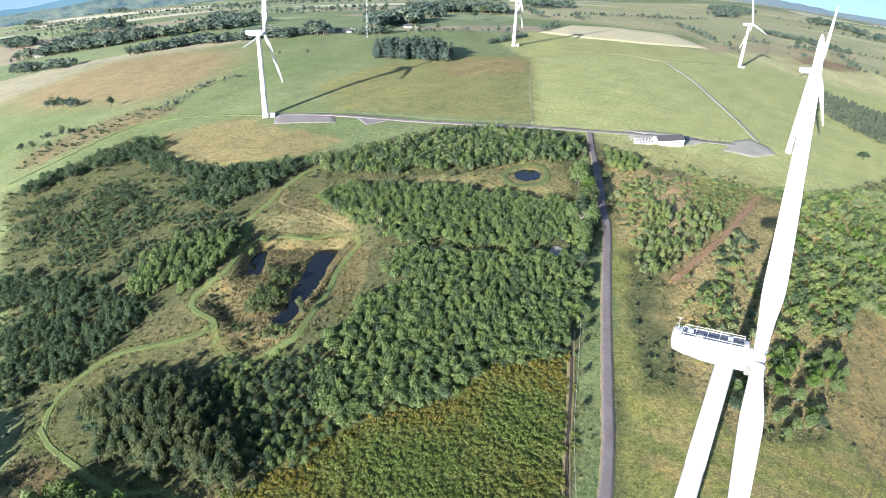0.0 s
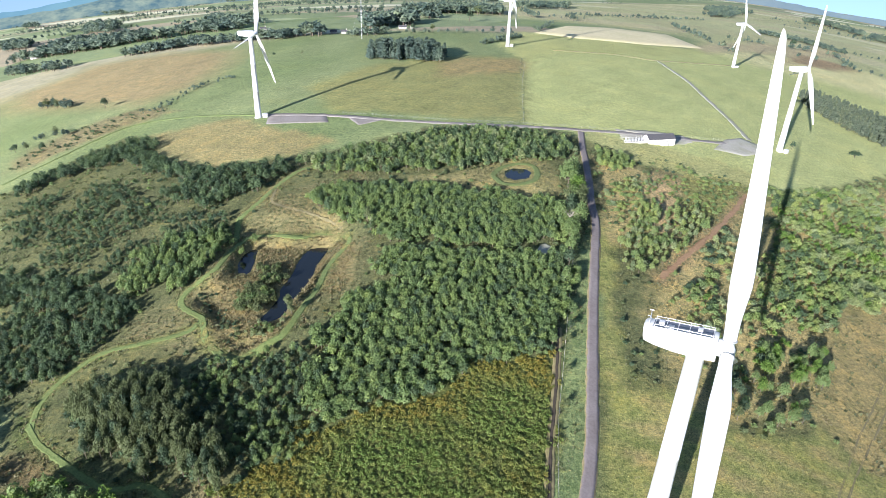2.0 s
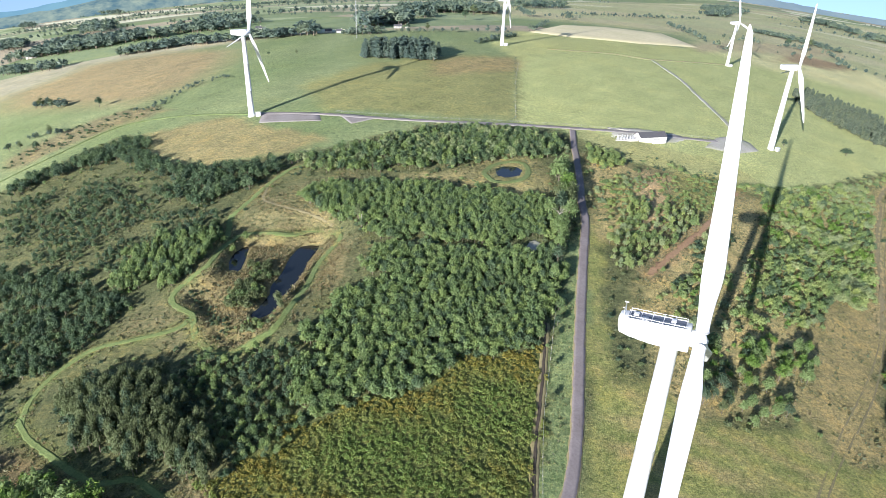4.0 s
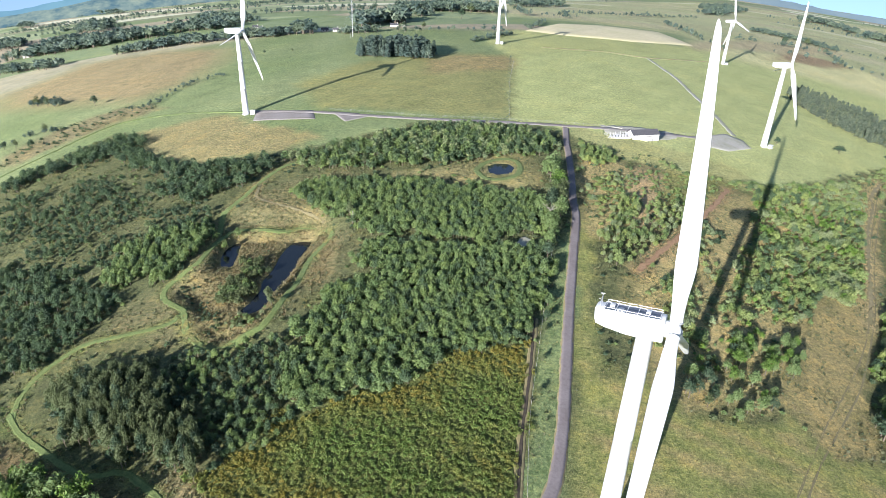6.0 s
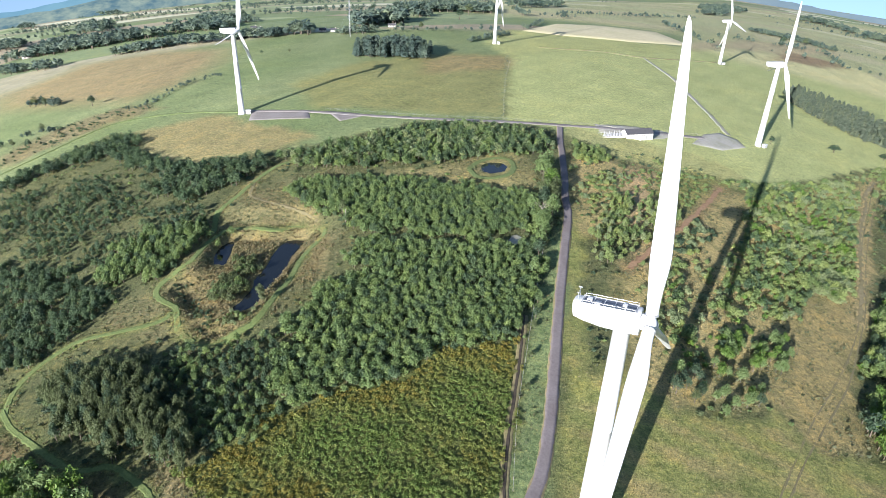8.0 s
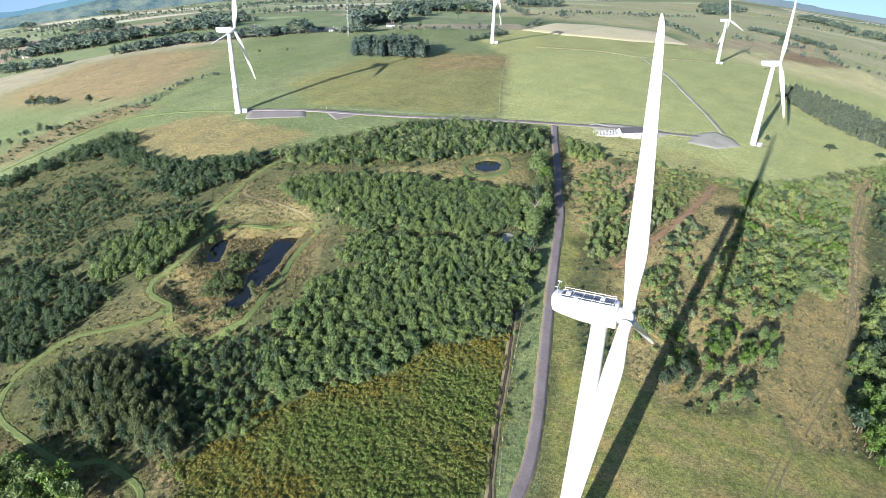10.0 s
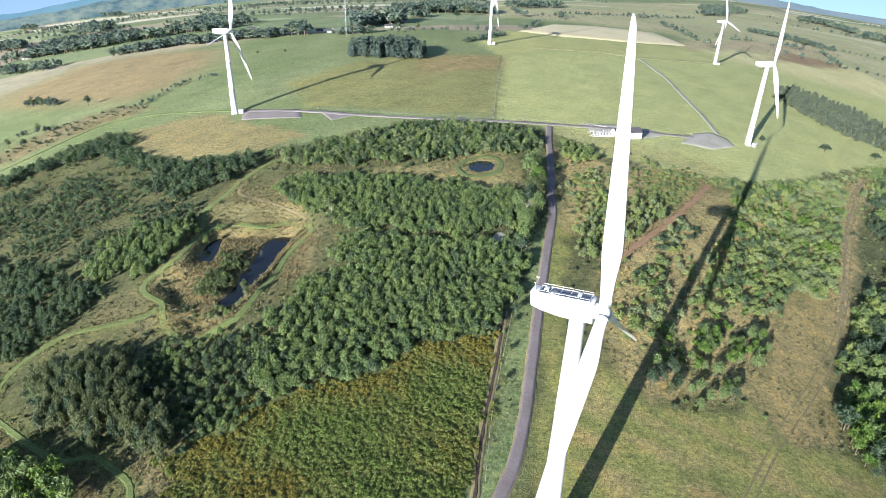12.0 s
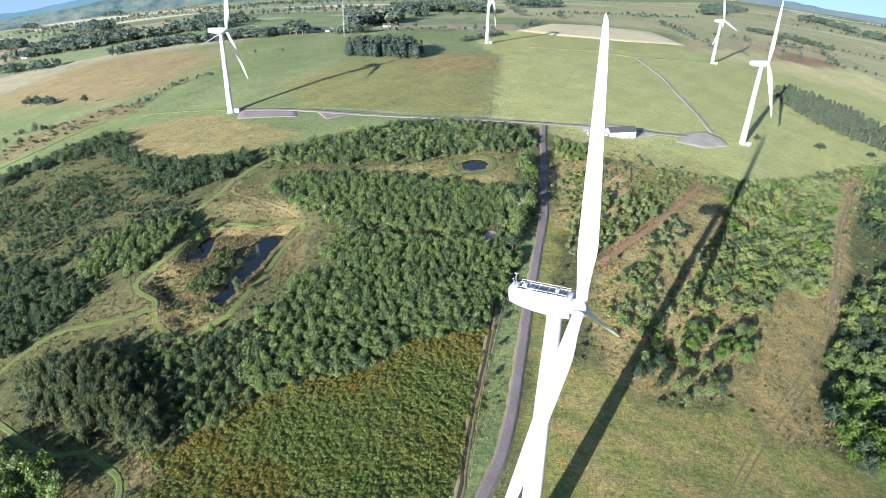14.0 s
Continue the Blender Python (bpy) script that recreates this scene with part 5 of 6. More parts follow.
undergrowth("brambles", "bramble", SCRUB, 4.8, 0.75, (0.7, 2.0), (1.0, 1.5), (LEAF_DARK, LEAF, LEAF_OLIVE), "scattered low brambles and seedling trees", 207, (HEATH, MOWN_R, STRAW_R, DRY_BANK, VERGE_L, STRAW_POND, POOL_GRASS, HOLLOW, SCRUB_E, GLADE), (30, -0.3))
for zone, tall, mats, seed in ((WOOD_MID_NORTH, (2.4, 3.8), MIXED, 221), (WOOD_MID_SOUTH, (2.4, 4.0), MIXED, 222), (WOOD_WEST_DENSE, (2.2, 3.6), MIXED, 223), (EAST_MIX, (1.6, 3.0), GREENS, 224),
                               (VALLEY, (1.5, 2.6), DULL, 233), (WOOD_NORTH_E, (2.0, 3.5), MIXED, 226), (WOOD_FAR_E, (2.5, 4.0), GREENS, 227), (WOOD_WEST_LOW, (1.5, 3.0), DULL, 228)):
    undergrowth("understorey", "bramble", zone, 3.9, 0.95, tall, (0.7, 1.0), mats, "leafy saplings filling the gaps between young trees", seed)
undergrowth("understorey", "shrub", WOOD_BIG, 3.4, 0.9, (3.0, 5.5), (0.6, 0.9), DULL, "leafy saplings filling the gaps between tall trees", 225)
undergrowth("short_grass", "tuft", MOWN_R, 1.35, 0.9, (0.15, 0.35), (1.6, 2.6), (HAY_GRASS, HAY_GRASS, STRAW), "patchy mown grass and hay stubble", 230)
undergrowth("dry_grass", "tuft", DRY_BANK, 1.7, 0.9, (0.2, 0.42), (1.6, 2.4), (STRAW, STRAW, HAY_GRASS), "long dry tan grass on a bank", 231)
undergrowth("gorse", "bramble", ROUGH_LINE, 3.6, 0.3, (0.6, 2.0), (1.0, 1.6), DULL, "dark gorse and heather on a field bank", 229)
for zone, seed in ((REED_BED_A, 209), (REED_BED_B, 210)):
    undergrowth("reeds", "tuft", zone, 1.0, 0.9, (0.8, 1.4), (0.7, 1.0), STRAW, "pale yellow reed bed in the pond hollow", seed)
undergrowth("reeds", "tuft", REEDS, 0.9, 0.9, (1.0, 1.7), (0.7, 1.0), STRAW, "pale yellow reeds along the pond bank", 208)


# ---- fringes of long grass that lap over the edges of the paths ----
def fringe(line, half, mats, label, seed):
    rs = np.random.RandomState(seed)
    p = smooth_line(line, 0.8)
    d = np.gradient(p, axis=0)
    d /= np.linalg.norm(d, axis=1, keepdims=True) + 1e-9
    side = np.repeat(rs.choice((-1, 1), len(p) * 2), 1)
    p, d = np.repeat(p, 2, 0), np.repeat(d, 2, 0)
    reach = side * (half + rs.uniform(-0.1, 1.0, len(p)))
    return plant("fringe_grass", "tuft", p[:, 0] + d[:, 1] * reach, p[:, 1] - d[:, 0] * reach, (0.3, 0.8), (0.9, 1.6), mats, label, "grass", rs)


for k, (line, half) in enumerate(((LOOP, 1.5), (PATH_W, 1.7), (PATH_S, 1.6), (PATH_N, 1.5), (PATH_M, 1.0), (EARTH, 1.6), (STONY, 1.9))):
    fringe(line, half, (TUSSOCK, STRAW), "long rough grass lapping over a path", 240 + k)


# ---- single trees ----
def tree_thing(kind, mat, seed, leaves, leaf, label):
    """One tree as a thing of its own: a trunk with limbs, and a crown of leaf clumps."""
    v, f, m, n = tree_template(kind, seed, leaves, leaf)
    root = new("tree")
    for name, which, mt in (("trunk", 0, BARK), ("crown", 1, mat)):
        faces = f[m == which]
        used = np.unique(faces)
        lookup = np.zeros(len(v), int)
        lookup[used] = np.arange(len(used))
        me = big_mesh(name, v[used], lookup[faces], [mt], None, np.full(len(used), 0.5), n[used])
        ob = new(name, me)
        ob.parent = root
    return tagged(root, label, "tree")


def put_tree(proto, x, y, tall, wide, turn, group, label=""):
    proto.scale = (tall * wide, tall * wide, tall)
    made = copy_thing(proto, pose(x, y, height(x, y) - 0.1, 0, 0, turn))
    tagged(made, label, group=group)
    return made


COPSE = [tree_thing("broad", mat, 300 + k, 540, 0.068, label) for k, (mat, label) in enumerate((
    (LEAF_OLIVE, "tall grey-green alder in a dense copse"), (LEAF_DARK, "dark green alder with an uneven crown"), (LEAF_OLIVE, "grey-green willow tree with upright limbs"),
    (LEAF, "green birch standing in a copse"), (LEAF_BRIGHT, "bright green sycamore sapling"), (LEAF_PALE, "pale silvery willow tree")))]
rs = np.random.RandomState(41)
x, y = scatter(WOOD_BIG, 2.45, 0.97, rs)
for k in range(len(x)):
    put_tree(COPSE[rs.choice((0, 0, 0, 2, 2, 1))], x[k], y[k], rs.uniform(7.2, 8.5) + 1.9 * min(1.0, max(0.0, float(inside(x[k], y[k], WOOD_BIG)) / 12)), rs.uniform(0.46, 0.62), rs.uniform(0, 360), "trees of the dark copse")
for zone, kinds in ((WOOD_EAST_LOW, (3, 4, 4, 3)), (EAST_LOW_A, (1, 0, 1, 3)), (EAST_LOW_C, (1, 3, 3, 4))):
    x, y = scatter(zone, 4.0, 0.9, rs)
    for k in range(len(x)):
        put_tree(COPSE[rs.choice(kinds)], x[k], y[k], rs.uniform(5.0, 7.5), rs.uniform(0.75, 0.95), rs.uniform(0, 360), "trees of the hay field copse")
for px, py, tall, wide, k, label in (
        (69, 300, 14, 1.1, 3, "bright green sycamore beside the road"), (71, 290, 12, 1.15, 4, "bright green sycamore beside the road"), (73, 312, 13, 0.95, 3, "tall green tree shading the road"), (66, 283, 10, 1.0, 0, "dark green tree at the bend of the road"),
        (68, 283, 10, 0.9, 3, "leafy green alder along the road"), (66, 274, 10, 0.85, 1, "dark green alder along the road"), (64, 252, 9, 0.9, 3, "leafy green alder along the road"), (62, 243, 9, 0.9, 3, "leafy green alder along the road"),
        (59, 235, 10, 0.85, 3, "leafy green alder along the road"), (57, 226, 9, 0.9, 1, "dark green alder along the road"), (54, 214, 8, 0.9, 3, "leafy green alder along the road"),
        (69, 308, 12, 1.1, 3, "tall green tree shading the road"), (72, 283, 11, 1.0, 2, "grey-green tree overhanging the road"), (70, 276, 11, 1.0, 0, "grey-green tree overhanging the road"), (68, 262, 12, 0.95, 3, "tall green tree overhanging the road"),
        (61, 249, 10, 1.0, 3, "leafy green alder along the road"), (59, 264, 11, 1.0, 3, "leafy green alder along the road"), (64, 268, 11, 0.9, 1, "dark green alder along the road"), (-50, 193, 6, 0.95, 2, "grey-green willow leaning over the pond"), (-48, 188, 5, 0.9, 2, "grey-green willow leaning over the pond"), (-50, 303, 7, 0.8, 0, "single tree in rough grass"), (-27, 308, 7, 0.8, 0, "single dark tree by the path"), (15, 312, 6, 0.8, 1, "single tree near the small pond"),
        (-28, 254, 8, 0.7, 2, "grey-green tree at the edge of the plantation"), (199, 243, 6, 1.5, 5, "broad pale willow bush on the slope"), (196, 238, 5, 1.5, 5, "broad pale willow bush on the slope"),
        (143, 239, 6, 1.2, 5, "pale willow beside the earth track"), (258, 440, 7, 0.9, 1, "small tree beside a turbine"), (324, 467, 6.5, 2.2, 1, "broad round tree on open pasture"),
        (384, 492, 6, 2.2, 1, "round hawthorn on open pasture"), (-325, 522, 9, 1.1, 0, "old tree on the tan hill"), (-312, 515, 8, 1.1, 0, "old tree on the tan hill"), (-255, 482, 9, 1.0, 1, "tree beside a field bank"),
        (-266, 430, 7, 0.9, 0, "small tree along a field bank"), (-274, 407, 6, 0.9, 0, "small tree along a field bank"), (-283, 408, 6, 0.9, 1, "small tree along a field bank"), (-256, 396, 7, 0.9, 1, "small tree along a field bank"),
        (-33, 801, 10, 1.0, 1, "round tree beside far fields"), (-9, 804, 10, 1.0, 0, "round tree beside far fields"), (-159, 628, 4, 1.2, 1, "small bush on the pasture"), (-132, 628, 4, 1.2, 0, "small bush on the pasture"),
        (42, 969, 16, 1.1, 1, "large dark tree beside far fields"), (60, 1087, 18, 1.1, 0, "large dark tree beside far fields"), (655, 1220, 16, 1.1, 1, "round tree on the far moor"), (742, 1300, 16, 1.1, 0, "tree on the far moor"),
        (51, 186, 5, 0.9, 1, "bush beside the drainage ditch"), (50, 180, 3, 1.2, 2, "bush beside the drainage ditch"), (47, 165, 3, 1.1, 2, "low bush beside the ditch"), (44, 150, 3, 1.2, 2, "low bush beside the ditch")):
    put_tree(COPSE[k], px, py, tall, wide, (px * 37 + py * 11) % 360, "single trees", label)
for proto in COPSE:
    for ob in (*proto.children_recursive, proto):
        bpy.data.objects.remove(ob)

# a bare grey tree by the road
def bare_tree(x, y, tall, label):
    rs = np.random.RandomState(77)
    root = new("bare_tree")
    root.location = (x, y, height(x, y) - 0.1)
    bm = rod(bmesh.new(), (0, 0, 0), (0.2, 0.1, tall * 0.45), 0.28, 0.16, 8)
    part("trunk", bm, DEAD_WOOD, root)
    for k in range(9):
        a, lift = 6.28 * k / 9 + rs.uniform(-0.3, 0.3), rs.uniform(0.25, 0.5)
        start = Vector((0.2, 0.1, tall * rs.uniform(0.3, 0.45)))
        end = start + Vector((math.cos(a) * tall * 0.4, math.sin(a) * tall * 0.4, tall * lift))
        bm = rod(bmesh.new(), start, end, 0.10, 0.04, 6)
        for j in range(5):
            p = start.lerp(end, rs.uniform(0.35, 0.95))
            rod(bm, p, p + Vector((rs.uniform(-1, 1), rs.uniform(-1, 1), rs.uniform(0.1, 1.0))) * tall * 0.13, 0.04, 0.012, 5)
        part("limb", bm, DEAD_WOOD, root)
    return tagged(root, label, "tree")


DEAD_WOOD = grainy("bleached_wood", (0.22, 0.20, 0.17), (0.42, 0.39, 0.34), 5, 0.9, 0.4, 0.02)
bare_tree(63, 262, 9, "leafless grey tree leaning beside the road")

# ---- far hedgerow trees over the patchwork of fields ----
rs = np.random.RandomState(61)
hx, hy = [], []
for k in range(70):
    d, az = 1150 + 3000 * rs.rand() ** 1.3, rs.uniform(-0.66, 0.66)
    cx, cy = d * math.sin(az), d * math.cos(az)
    turn, span = rs.choice((0.1, 0.3, 1.4, -0.2)) + rs.uniform(-0.2, 0.2), rs.uniform(80, 420)
    for j in range(int(span / 11)):
        if rs.rand() < 0.72:
            s = (j * 11 - span / 2) + rs.uniform(-4, 4)
            hx.append(cx + s * math.cos(turn) + rs.uniform(-4, 4))
            hy.append(cy + s * math.sin(turn) + rs.uniform(-4, 4))
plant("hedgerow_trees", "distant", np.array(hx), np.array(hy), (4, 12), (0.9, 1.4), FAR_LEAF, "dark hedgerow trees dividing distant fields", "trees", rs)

# ---- hills on the horizon, aerial haze put into their glowing colour ----
def hills(name, reach, profile, depth, mat, label, seed):
    """A long ridge with a sloping face, along an arc round the place; profile: degrees from north and height of the crest."""
    az = np.arange(profile[0][0], profile[-1][0], 0.35)
    top = np.interp(az, [a for a, _ in profile], [h for _, h in profile]) + 3 * wave(az * 30, az * 0, 130, seed) + 2 * wave(az * 30, az * 0, 37, seed + 1)
    rows = []
    for r, drop in ((reach - depth, 260), (reach - depth * 0.4, 45), (reach, 0), (reach + 60, 200)):
        t = np.radians(az)
        rows.append(np.stack([FOOT[0] + r * np.sin(t), FOOT[1] + r * np.cos(t), top - drop], 1))
    n = len(az)
    a = np.concatenate([np.arange(n - 1) + k * n for k in range(3)])
    me = big_mesh(name, np.concatenate(rows), np.stack([a, a + 1, a + n + 1, a + n], 1), [mat])
    me.polygons.foreach_set("use_smooth", [True] * len(me.polygons))
    return tagged(new(name, me), label, "hills", kind="structure")


def haze_material(name, low, high, scale):
    """Plain far distance that glows, with the haze of kilometres of air put into its colour."""
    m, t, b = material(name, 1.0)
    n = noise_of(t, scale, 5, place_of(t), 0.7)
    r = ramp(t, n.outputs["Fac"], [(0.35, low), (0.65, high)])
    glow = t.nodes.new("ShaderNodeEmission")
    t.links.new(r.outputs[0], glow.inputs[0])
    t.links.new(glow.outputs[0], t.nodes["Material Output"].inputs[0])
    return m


# haze tones of the horizon layers, emitted rather than lit
HAZE_BLUE = haze_material("far_moor_blue_haze", (0.075, 0.155, 0.215), (0.095, 0.185, 0.235), 0.004)
HAZE_SLOPES = haze_material("far_slopes_in_haze", (0.045, 0.090, 0.115), (0.155, 0.195, 0.165), 0.012)
hills("backdrop_hills", 4480, [(-62, -800), (-33.4, -392), (-31.9, -381), (-30.1, -355), (-28.6, -331), (-20, -230), (-10, -150)], 500, HAZE_BLUE, "hazy blue hills on the far horizon", 5)
HAZE_GREY = haze_material("far_moor_grey_haze", (0.105, 0.150, 0.180), (0.135, 0.180, 0.205), 0.004)
hills("backdrop_hills", 4480, [(10, -100), (20, -150), (26.7, -214), (28.5, -229), (30.2, -246), (32, -259), (33.7, -271), (62, -620)], 500, HAZE_GREY, "hazy blue moors on the far horizon", 7)
hills("backdrop_hills", 4050, [(-62, -790), (-33.4, -370), (-30.1, -338), (-28.6, -316), (-20, -222), (-10, -150)], 380, HAZE_SLOPES, "hazy fields and woods below distant hills", 9)


# ---- buildings ----
def gable_house(place, size, turn, wall_h, roof_h, walls, roof, label, category="house", openings=(), chimneys=()):
    """openings: side (0 front, 1 right), position along it, sill, width, height, name."""
    lx, ly = size
    root = new(category.replace(" ", "_"))
    root.location = (*place, height(*place) - 0.15)
    root.rotation_euler = (0, 0, radians(turn))
    tagged(root, label, category)
    bm = bmesh.new()
    pts = [(-ly / 2, -0.8), (ly / 2, -0.8), (ly / 2, wall_h), (0, wall_h + roof_h), (-ly / 2, wall_h)]
    loft(bm, [[Vector((sx * lx / 2, p, z)) for p, z in pts] for sx in (-1, 1)], False)
    bmesh.ops.recalc_face_normals(bm, faces=bm.faces[:])
    part("wall", bm, walls, root)
    for side in (-1, 1):
        bm = bmesh.new()
        run = math.hypot(ly / 2 + 0.35, roof_h * (ly / 2 + 0.35) / (ly / 2))
        a = math.degrees(math.atan2(roof_h, ly / 2))
        box(bm, (lx + 0.6, run, 0.16), pose(0, side * (ly / 4 + 0.17), wall_h + roof_h / 2 - 0.06, -side * a, 0, 0), 0.03)
        part("roof", bm, roof, root, "grey slate roof slope")
    bm = rod(bmesh.new(), (-lx / 2 - 0.3, 0, wall_h + roof_h + 0.08), (lx / 2 + 0.3, 0, wall_h + roof_h + 0.08), 0.11, 0.11, 8)
    part("ridge", bm, roof, root)
    for side, pos, sill, w, h, name in openings:
        m = pose(pos, -ly / 2 - 0.02, sill + h / 2) if side == 0 else pose(lx / 2 + 0.02, pos, sill + h / 2, 0, 0, 90)
        bm = box(bmesh.new(), (w, 0.10, h), m, 0.01)
        piece = part(name, bm, GLASS_DARK if name == "window" else PALE_DOOR, root)
        bm = bmesh.new()
        for dx, dz, sx, sz in ((0, h / 2 + 0.05, w + 0.24, 0.1), (0, -h / 2 - 0.05, w + 0.24, 0.1), (-w / 2 - 0.06, 0, 0.12, h), (w / 2 + 0.06, 0, 0.12, h)):
            box(bm, (sx, 0.16, sz), m @ pose(dx, 0, dz), 0.01)
        part("frame", bm, CONCRETE, piece)
    for cx in chimneys:
        bm = box(bmesh.new(), (0.8, 0.8, 1.8), pose(cx, 0, wall_h + roof_h + 0.5), 0.04)
        part("chimney", bm, walls, root)
    return root


FARM_WALL = grainy("weathered_limewash", (0.38, 0.36, 0.33), (0.5, 0.48, 0.45), 3, 0.9, 0.2, 0.02)
PALE_DOOR = grainy("painted_door", (0.30, 0.31, 0.33), (0.38, 0.39, 0.40), 3, 0.5, 0, 0)
house_turn = math.degrees(math.atan2(4.6, 18.4))
control = gable_house((142.6, 389.4), (18.5, 8.0), house_turn, 3.6, 2.3, RENDER_WHITE, SLATE, "white harled control building with a grey slate roof", "control building",
                      ((0, -5.4, 0.6, 1.6, 2.3, "door"), (0, -2.9, 0.5, 1.2, 2.2, "door"), (1, 0.0, 1.4, 1.0, 1.0, "window")))
bm = box(bmesh.new(), (4.2, 2.4, 2.5), pose(0.9, -5.1, 1.25), 0.05)
part("porch", bm, RENDER_WHITE, control, "small white flat-roofed lean-to")
bm = box(bmesh.new(), (4.5, 2.7, 0.18), pose(0.9, -5.1, 2.6), 0.04)
part("porch_roof", bm, CONCRETE, control)
bm = box(bmesh.new(), (1.0, 0.1, 2.0), pose(0.4, -6.33, 1.0), 0.01)
part("porch_door", bm, PALE_DOOR, control)


def compound(place, size, turn):
    """A fenced yard with switchgear."""
    lx, ly = size
    root = new("substation_yard")
    root.location = (*place, height(*place))
    root.rotation_euler = (0, 0, radians(turn))
    tagged(root, "small fenced switchgear yard with white posts", "substation")
    part("slab", box(bmesh.new(), (lx, ly, 1.0), pose(0, 0, -0.1), 0.03), CONCRETE, root)
    for px, py, sx, sy in ((0, -ly / 2, lx, 0.18), (0, ly / 2, lx, 0.18), (-lx / 2, 0, 0.18, ly - 0.18), (lx / 2, 0, 0.18, ly - 0.18)):
        part("kerb", box(bmesh.new(), (sx, sy, 0.3), pose(px, py, 0.5), 0.02), RENDER_WHITE, root)
        part("fence_rail", box(bmesh.new(), (max(sx, 0.07), max(sy * 0.4, 0.07) if sy < 1 else sy, 0.08), pose(px, py, 1.75), 0.01), RENDER_WHITE, root)
    for k in range(9):
        for py in (-ly / 2, ly / 2):
            part("fence_post", box(bmesh.new(), (0.12, 0.12, 1.5), pose(-lx / 2 + lx * k / 8, py, 1.05), 0.01), RENDER_WHITE, root)
    for k in range(6):
        bm = box(bmesh.new(), (1.1, 0.9, 1.5), pose(-lx / 2 + 2.2 + 2.2 * k, -0.9, 1.2), 0.06)
        rod(bm, (-lx / 2 + 2.0 + 2.2 * k, -0.9, 1.9), (-lx / 2 + 2.0 + 2.2 * k, -0.9, 3.0), 0.12, 0.08)
        rod(bm, (-lx / 2 + 2.4 + 2.2 * k, -0.9, 1.9), (-lx / 2 + 2.4 + 2.2 * k, -0.9, 3.0), 0.12, 0.08)
        part("switchgear", bm, GREY_METAL, root, "pale grey switchgear cabinet")
    for k in range(4):
        bm = rod(bmesh.new(), (-lx / 2 + 3 + 3.6 * k, 1.4, 0.2), (-lx / 2 + 3 + 3.6 * k, 1.4, 3.2), 0.1)
        part("post", bm, GREY_METAL, root)
    return root


compound((124.6, 383.6), (15.5, 6.0), house_turn)
for px, py, turn, lx, label in ((-236, 884, 20, 14, "white farmhouse among distant trees"), (-222, 861, -30, 10, "white cottage among distant trees"), (-128, 795, 10, 15, "white farm cottage beside a wood"),
                                (-114, 790, 5, 12, "white farm shed beside a wood"), (-47, 836, 10, 18, "white farmhouse below tall trees"), (-35, 843, 80, 12, "white farm barn below tall trees"), (-555, 892, 15, 22, "long grey farm building in the valley")):
    gable_house((px, py), (lx * 0.55, 5), turn, 2.6, 1.8, FARM_WALL, SLATE, label, "farm house", ((0, -1.7, 0.9, 0.8, 1.1, "window"), (0, 1.7, 0.9, 0.8, 1.1, "window"), (0, 0, 0.2, 1.1, 2.1, "door")), (lx * 0.25 - 0.5,))


# ---- small structures ----
def transformer(x, y, turn):
    root = new("transformer_kiosk")
    root.location = (x, y, height(x, y) - 0.1)
    root.rotation_euler = (0, 0, radians(turn))
    tagged(root, "white transformer kiosk at the foot of a turbine", "kiosk", group="transformer kiosks")
    part("body", box(bmesh.new(), (3.0, 2.2, 2.4), pose(0, 0, 1.3), 0.06), WHITE_GRP, root)
    part("roof", box(bmesh.new(), (3.3, 2.5, 0.2), pose(0, 0, 2.6), 0.05), WHITE_GRP, root)
    for s in (-0.7, 0.7):
        part("door", box(bmesh.new(), (1.2, 0.08, 1.9), pose(s, -1.12, 1.25), 0.02), GREY_METAL, root)


transformer(-110.6, 403, 10)
transformer(247.5, 427.5, 30)
transformer(76.4, 692, 0)
transformer(354.8, 769, 0)


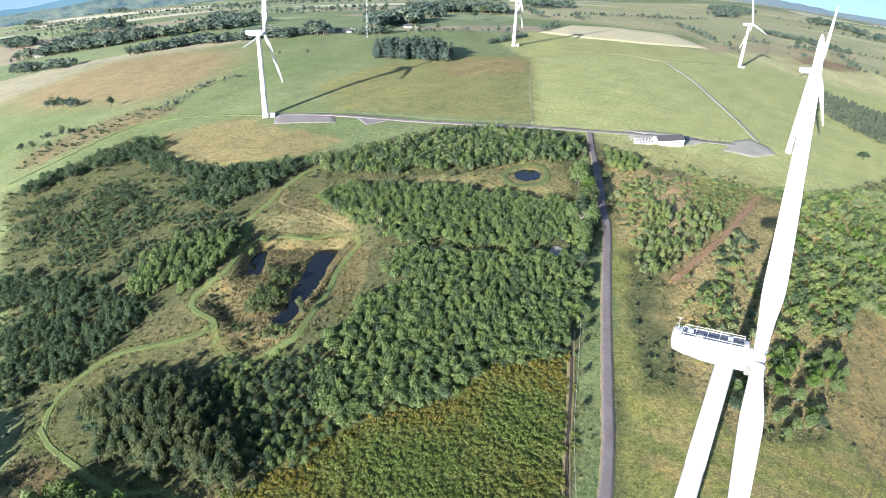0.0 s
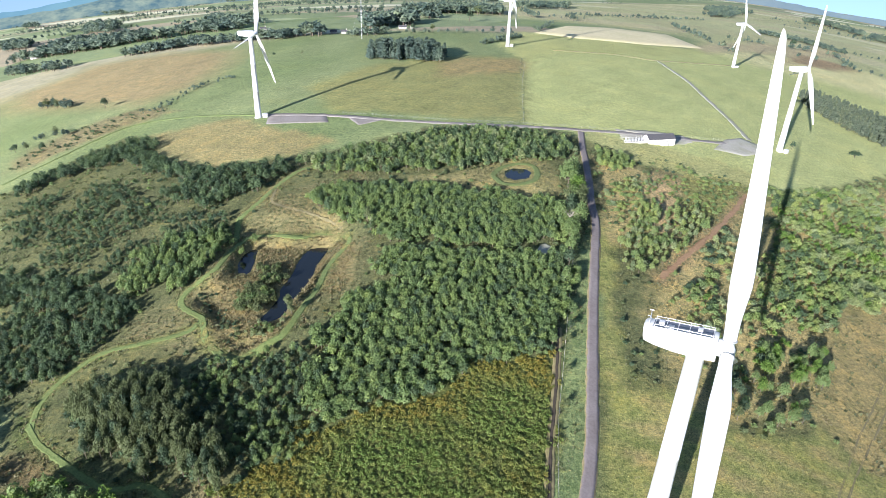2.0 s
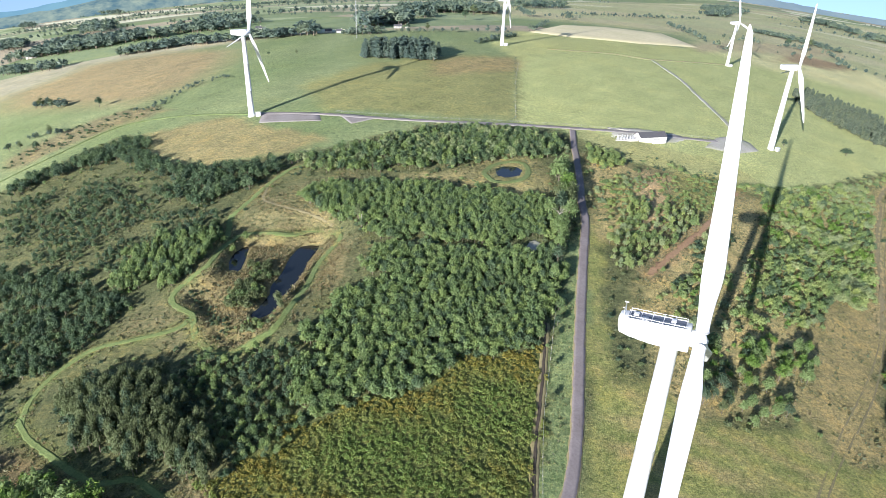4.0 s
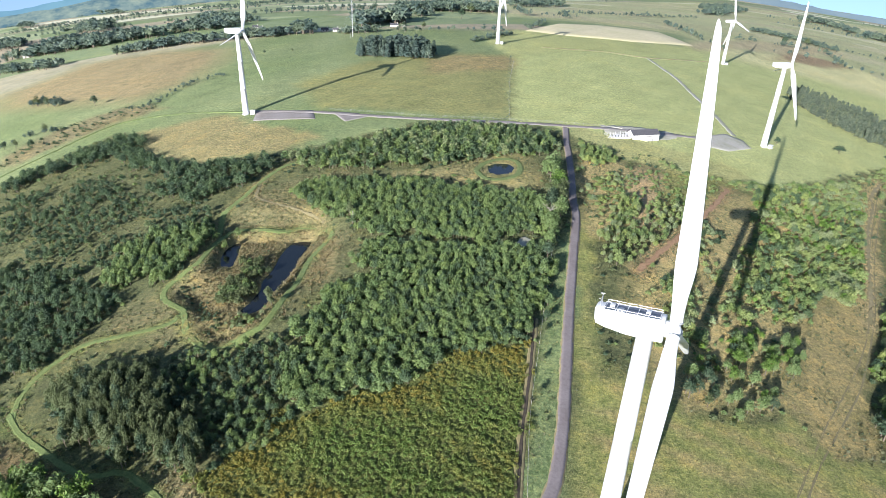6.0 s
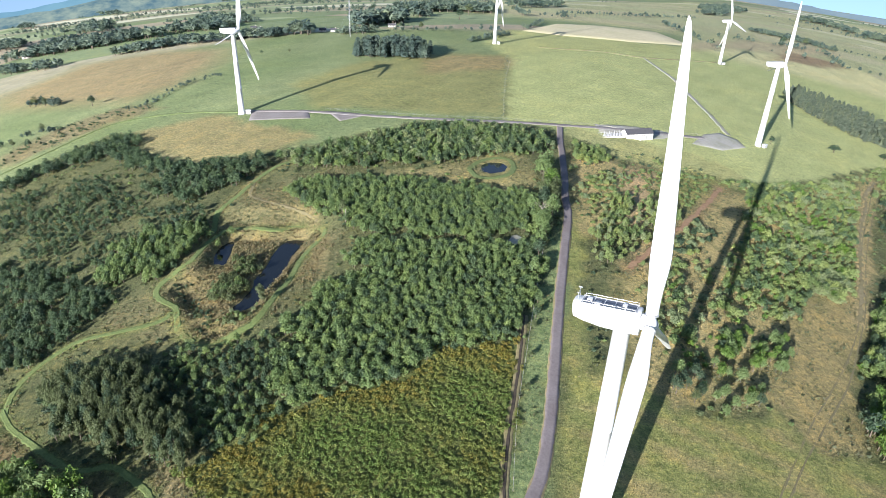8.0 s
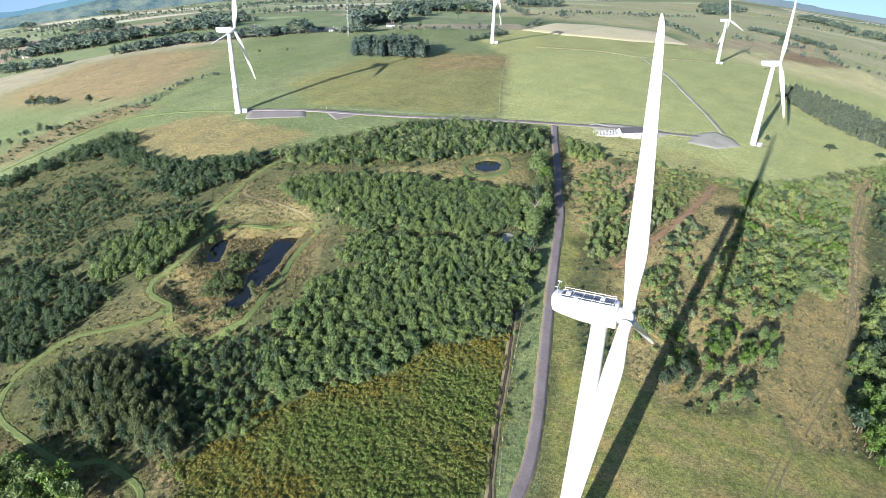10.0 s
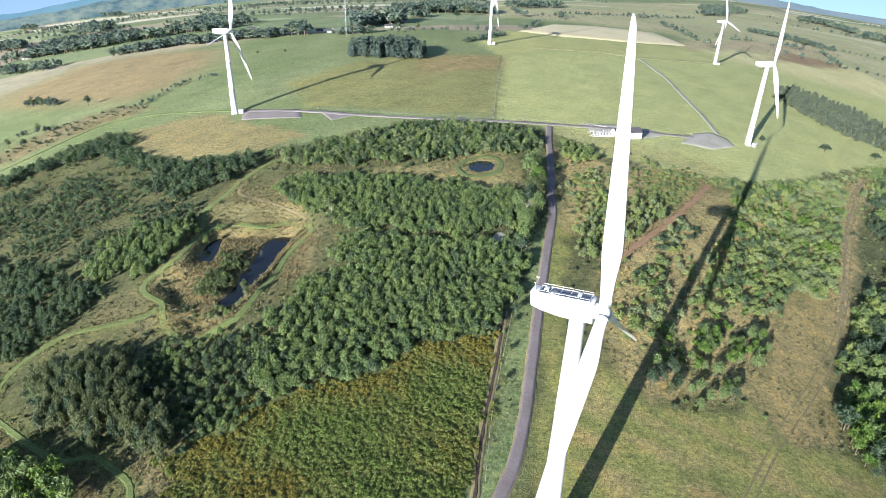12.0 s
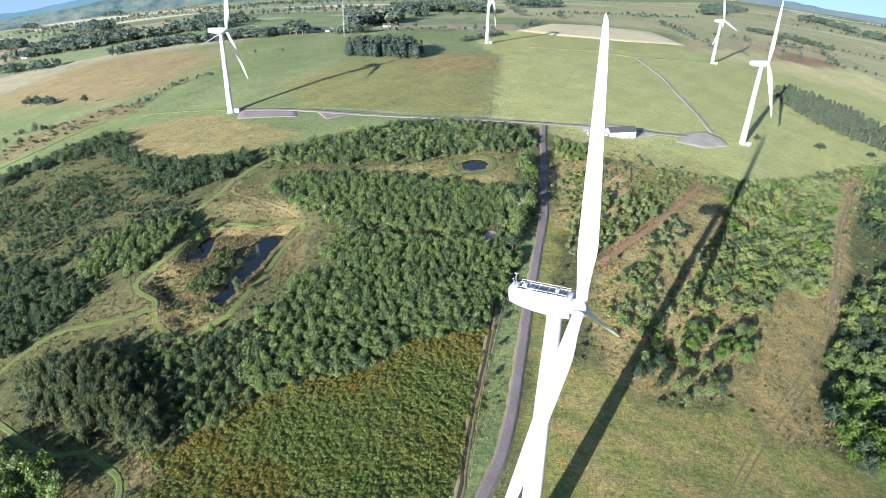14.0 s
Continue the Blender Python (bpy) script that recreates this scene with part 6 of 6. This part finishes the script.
def mast(x, y, tall):
    root = new("met_mast")
    root.location = (x, y, height(x, y))
    tagged(root, "thin pale lattice weather mast with guy wires", "mast")
    bm = bmesh.new()
    for k in range(3):
        a = 2.094 * k
        rod(bm, (0.5 * math.cos(a), 0.5 * math.sin(a), 0), (0.5 * math.cos(a), 0.5 * math.sin(a), tall), 0.08, 0.08, 5)
        b = a + 2.094
        for j in range(int(tall / 2)):
            rod(bm, (0.5 * math.cos(a), 0.5 * math.sin(a), j * 2), (0.5 * math.cos(b), 0.5 * math.sin(b), j * 2 + 2), 0.05, 0.05, 4)
    part("lattice", bm, GREY_METAL, root)
    for k in range(3):
        a = 2.094 * k + 0.5
        part("guy_wire", rod(bmesh.new(), (0, 0, tall * 0.9), (tall * 0.4 * math.cos(a), tall * 0.4 * math.sin(a), -1), 0.04, 0.04, 4), GREY_METAL, root)


mast(-86, 728, 42)


def pole(x, y, tall, label):
    root = new("wooden_pole")
    root.location = (x, y, height(x, y) - 0.3)
    tagged(root, label, "pole")
    part("shaft", rod(bmesh.new(), (0, 0, 0), (0.25, 0, tall), 0.16, 0.12, 8), DEAD_WOOD, root)
    part("cap", rod(bmesh.new(), (0.25, 0, tall), (0.25, 0, tall + 0.12), 0.18, 0.1, 8), GREY_METAL, root)


pole(-26, 247, 6.5, "bare pale wooden pole at the plantation's edge")


def fence(line, gap, label):
    """Posts and two wires along a line."""
    p = smooth_line(line, gap)
    root = new("fence")
    root.location = (p[0][0], p[0][1], height(*p[0]))
    tagged(root, label, "fence")
    o = Vector(root.location)
    tops = [Vector((q[0], q[1], height(*q))) - o for q in p]
    post = rod(bmesh.new(), (0, 0, -0.3), (0, 0, 1.25), 0.09, 0.08, 6)
    me = bpy.data.meshes.new("post")
    post.to_mesh(me)
    post.free()
    me.materials.append(DEAD_WOOD)
    for q in tops:
        ob = new("post", me)
        ob.parent, ob.location = root, q
    for h in (0.6, 1.1):
        bm = bmesh.new()
        for a, b in zip(tops, tops[1:]):
            rod(bm, a + Vector((0, 0, h)), b + Vector((0, 0, h)), 0.02, 0.02, 4, False)
        part("wire", bm, GREY_METAL, root)


fence([(56, 391), (65, 486), (78, 582)], 6.0, "post and wire fence between two pastures")
fence([(-60, 403), (0, 390), (57, 392), (94, 397), (158, 408), (198, 421)], 6.0, "post and wire fence along the gravel track")
fence([(36, 112), (40, 140), (46, 168), (52, 196), (60, 232)], 5.0, "old post fence beside the drainage ditch")
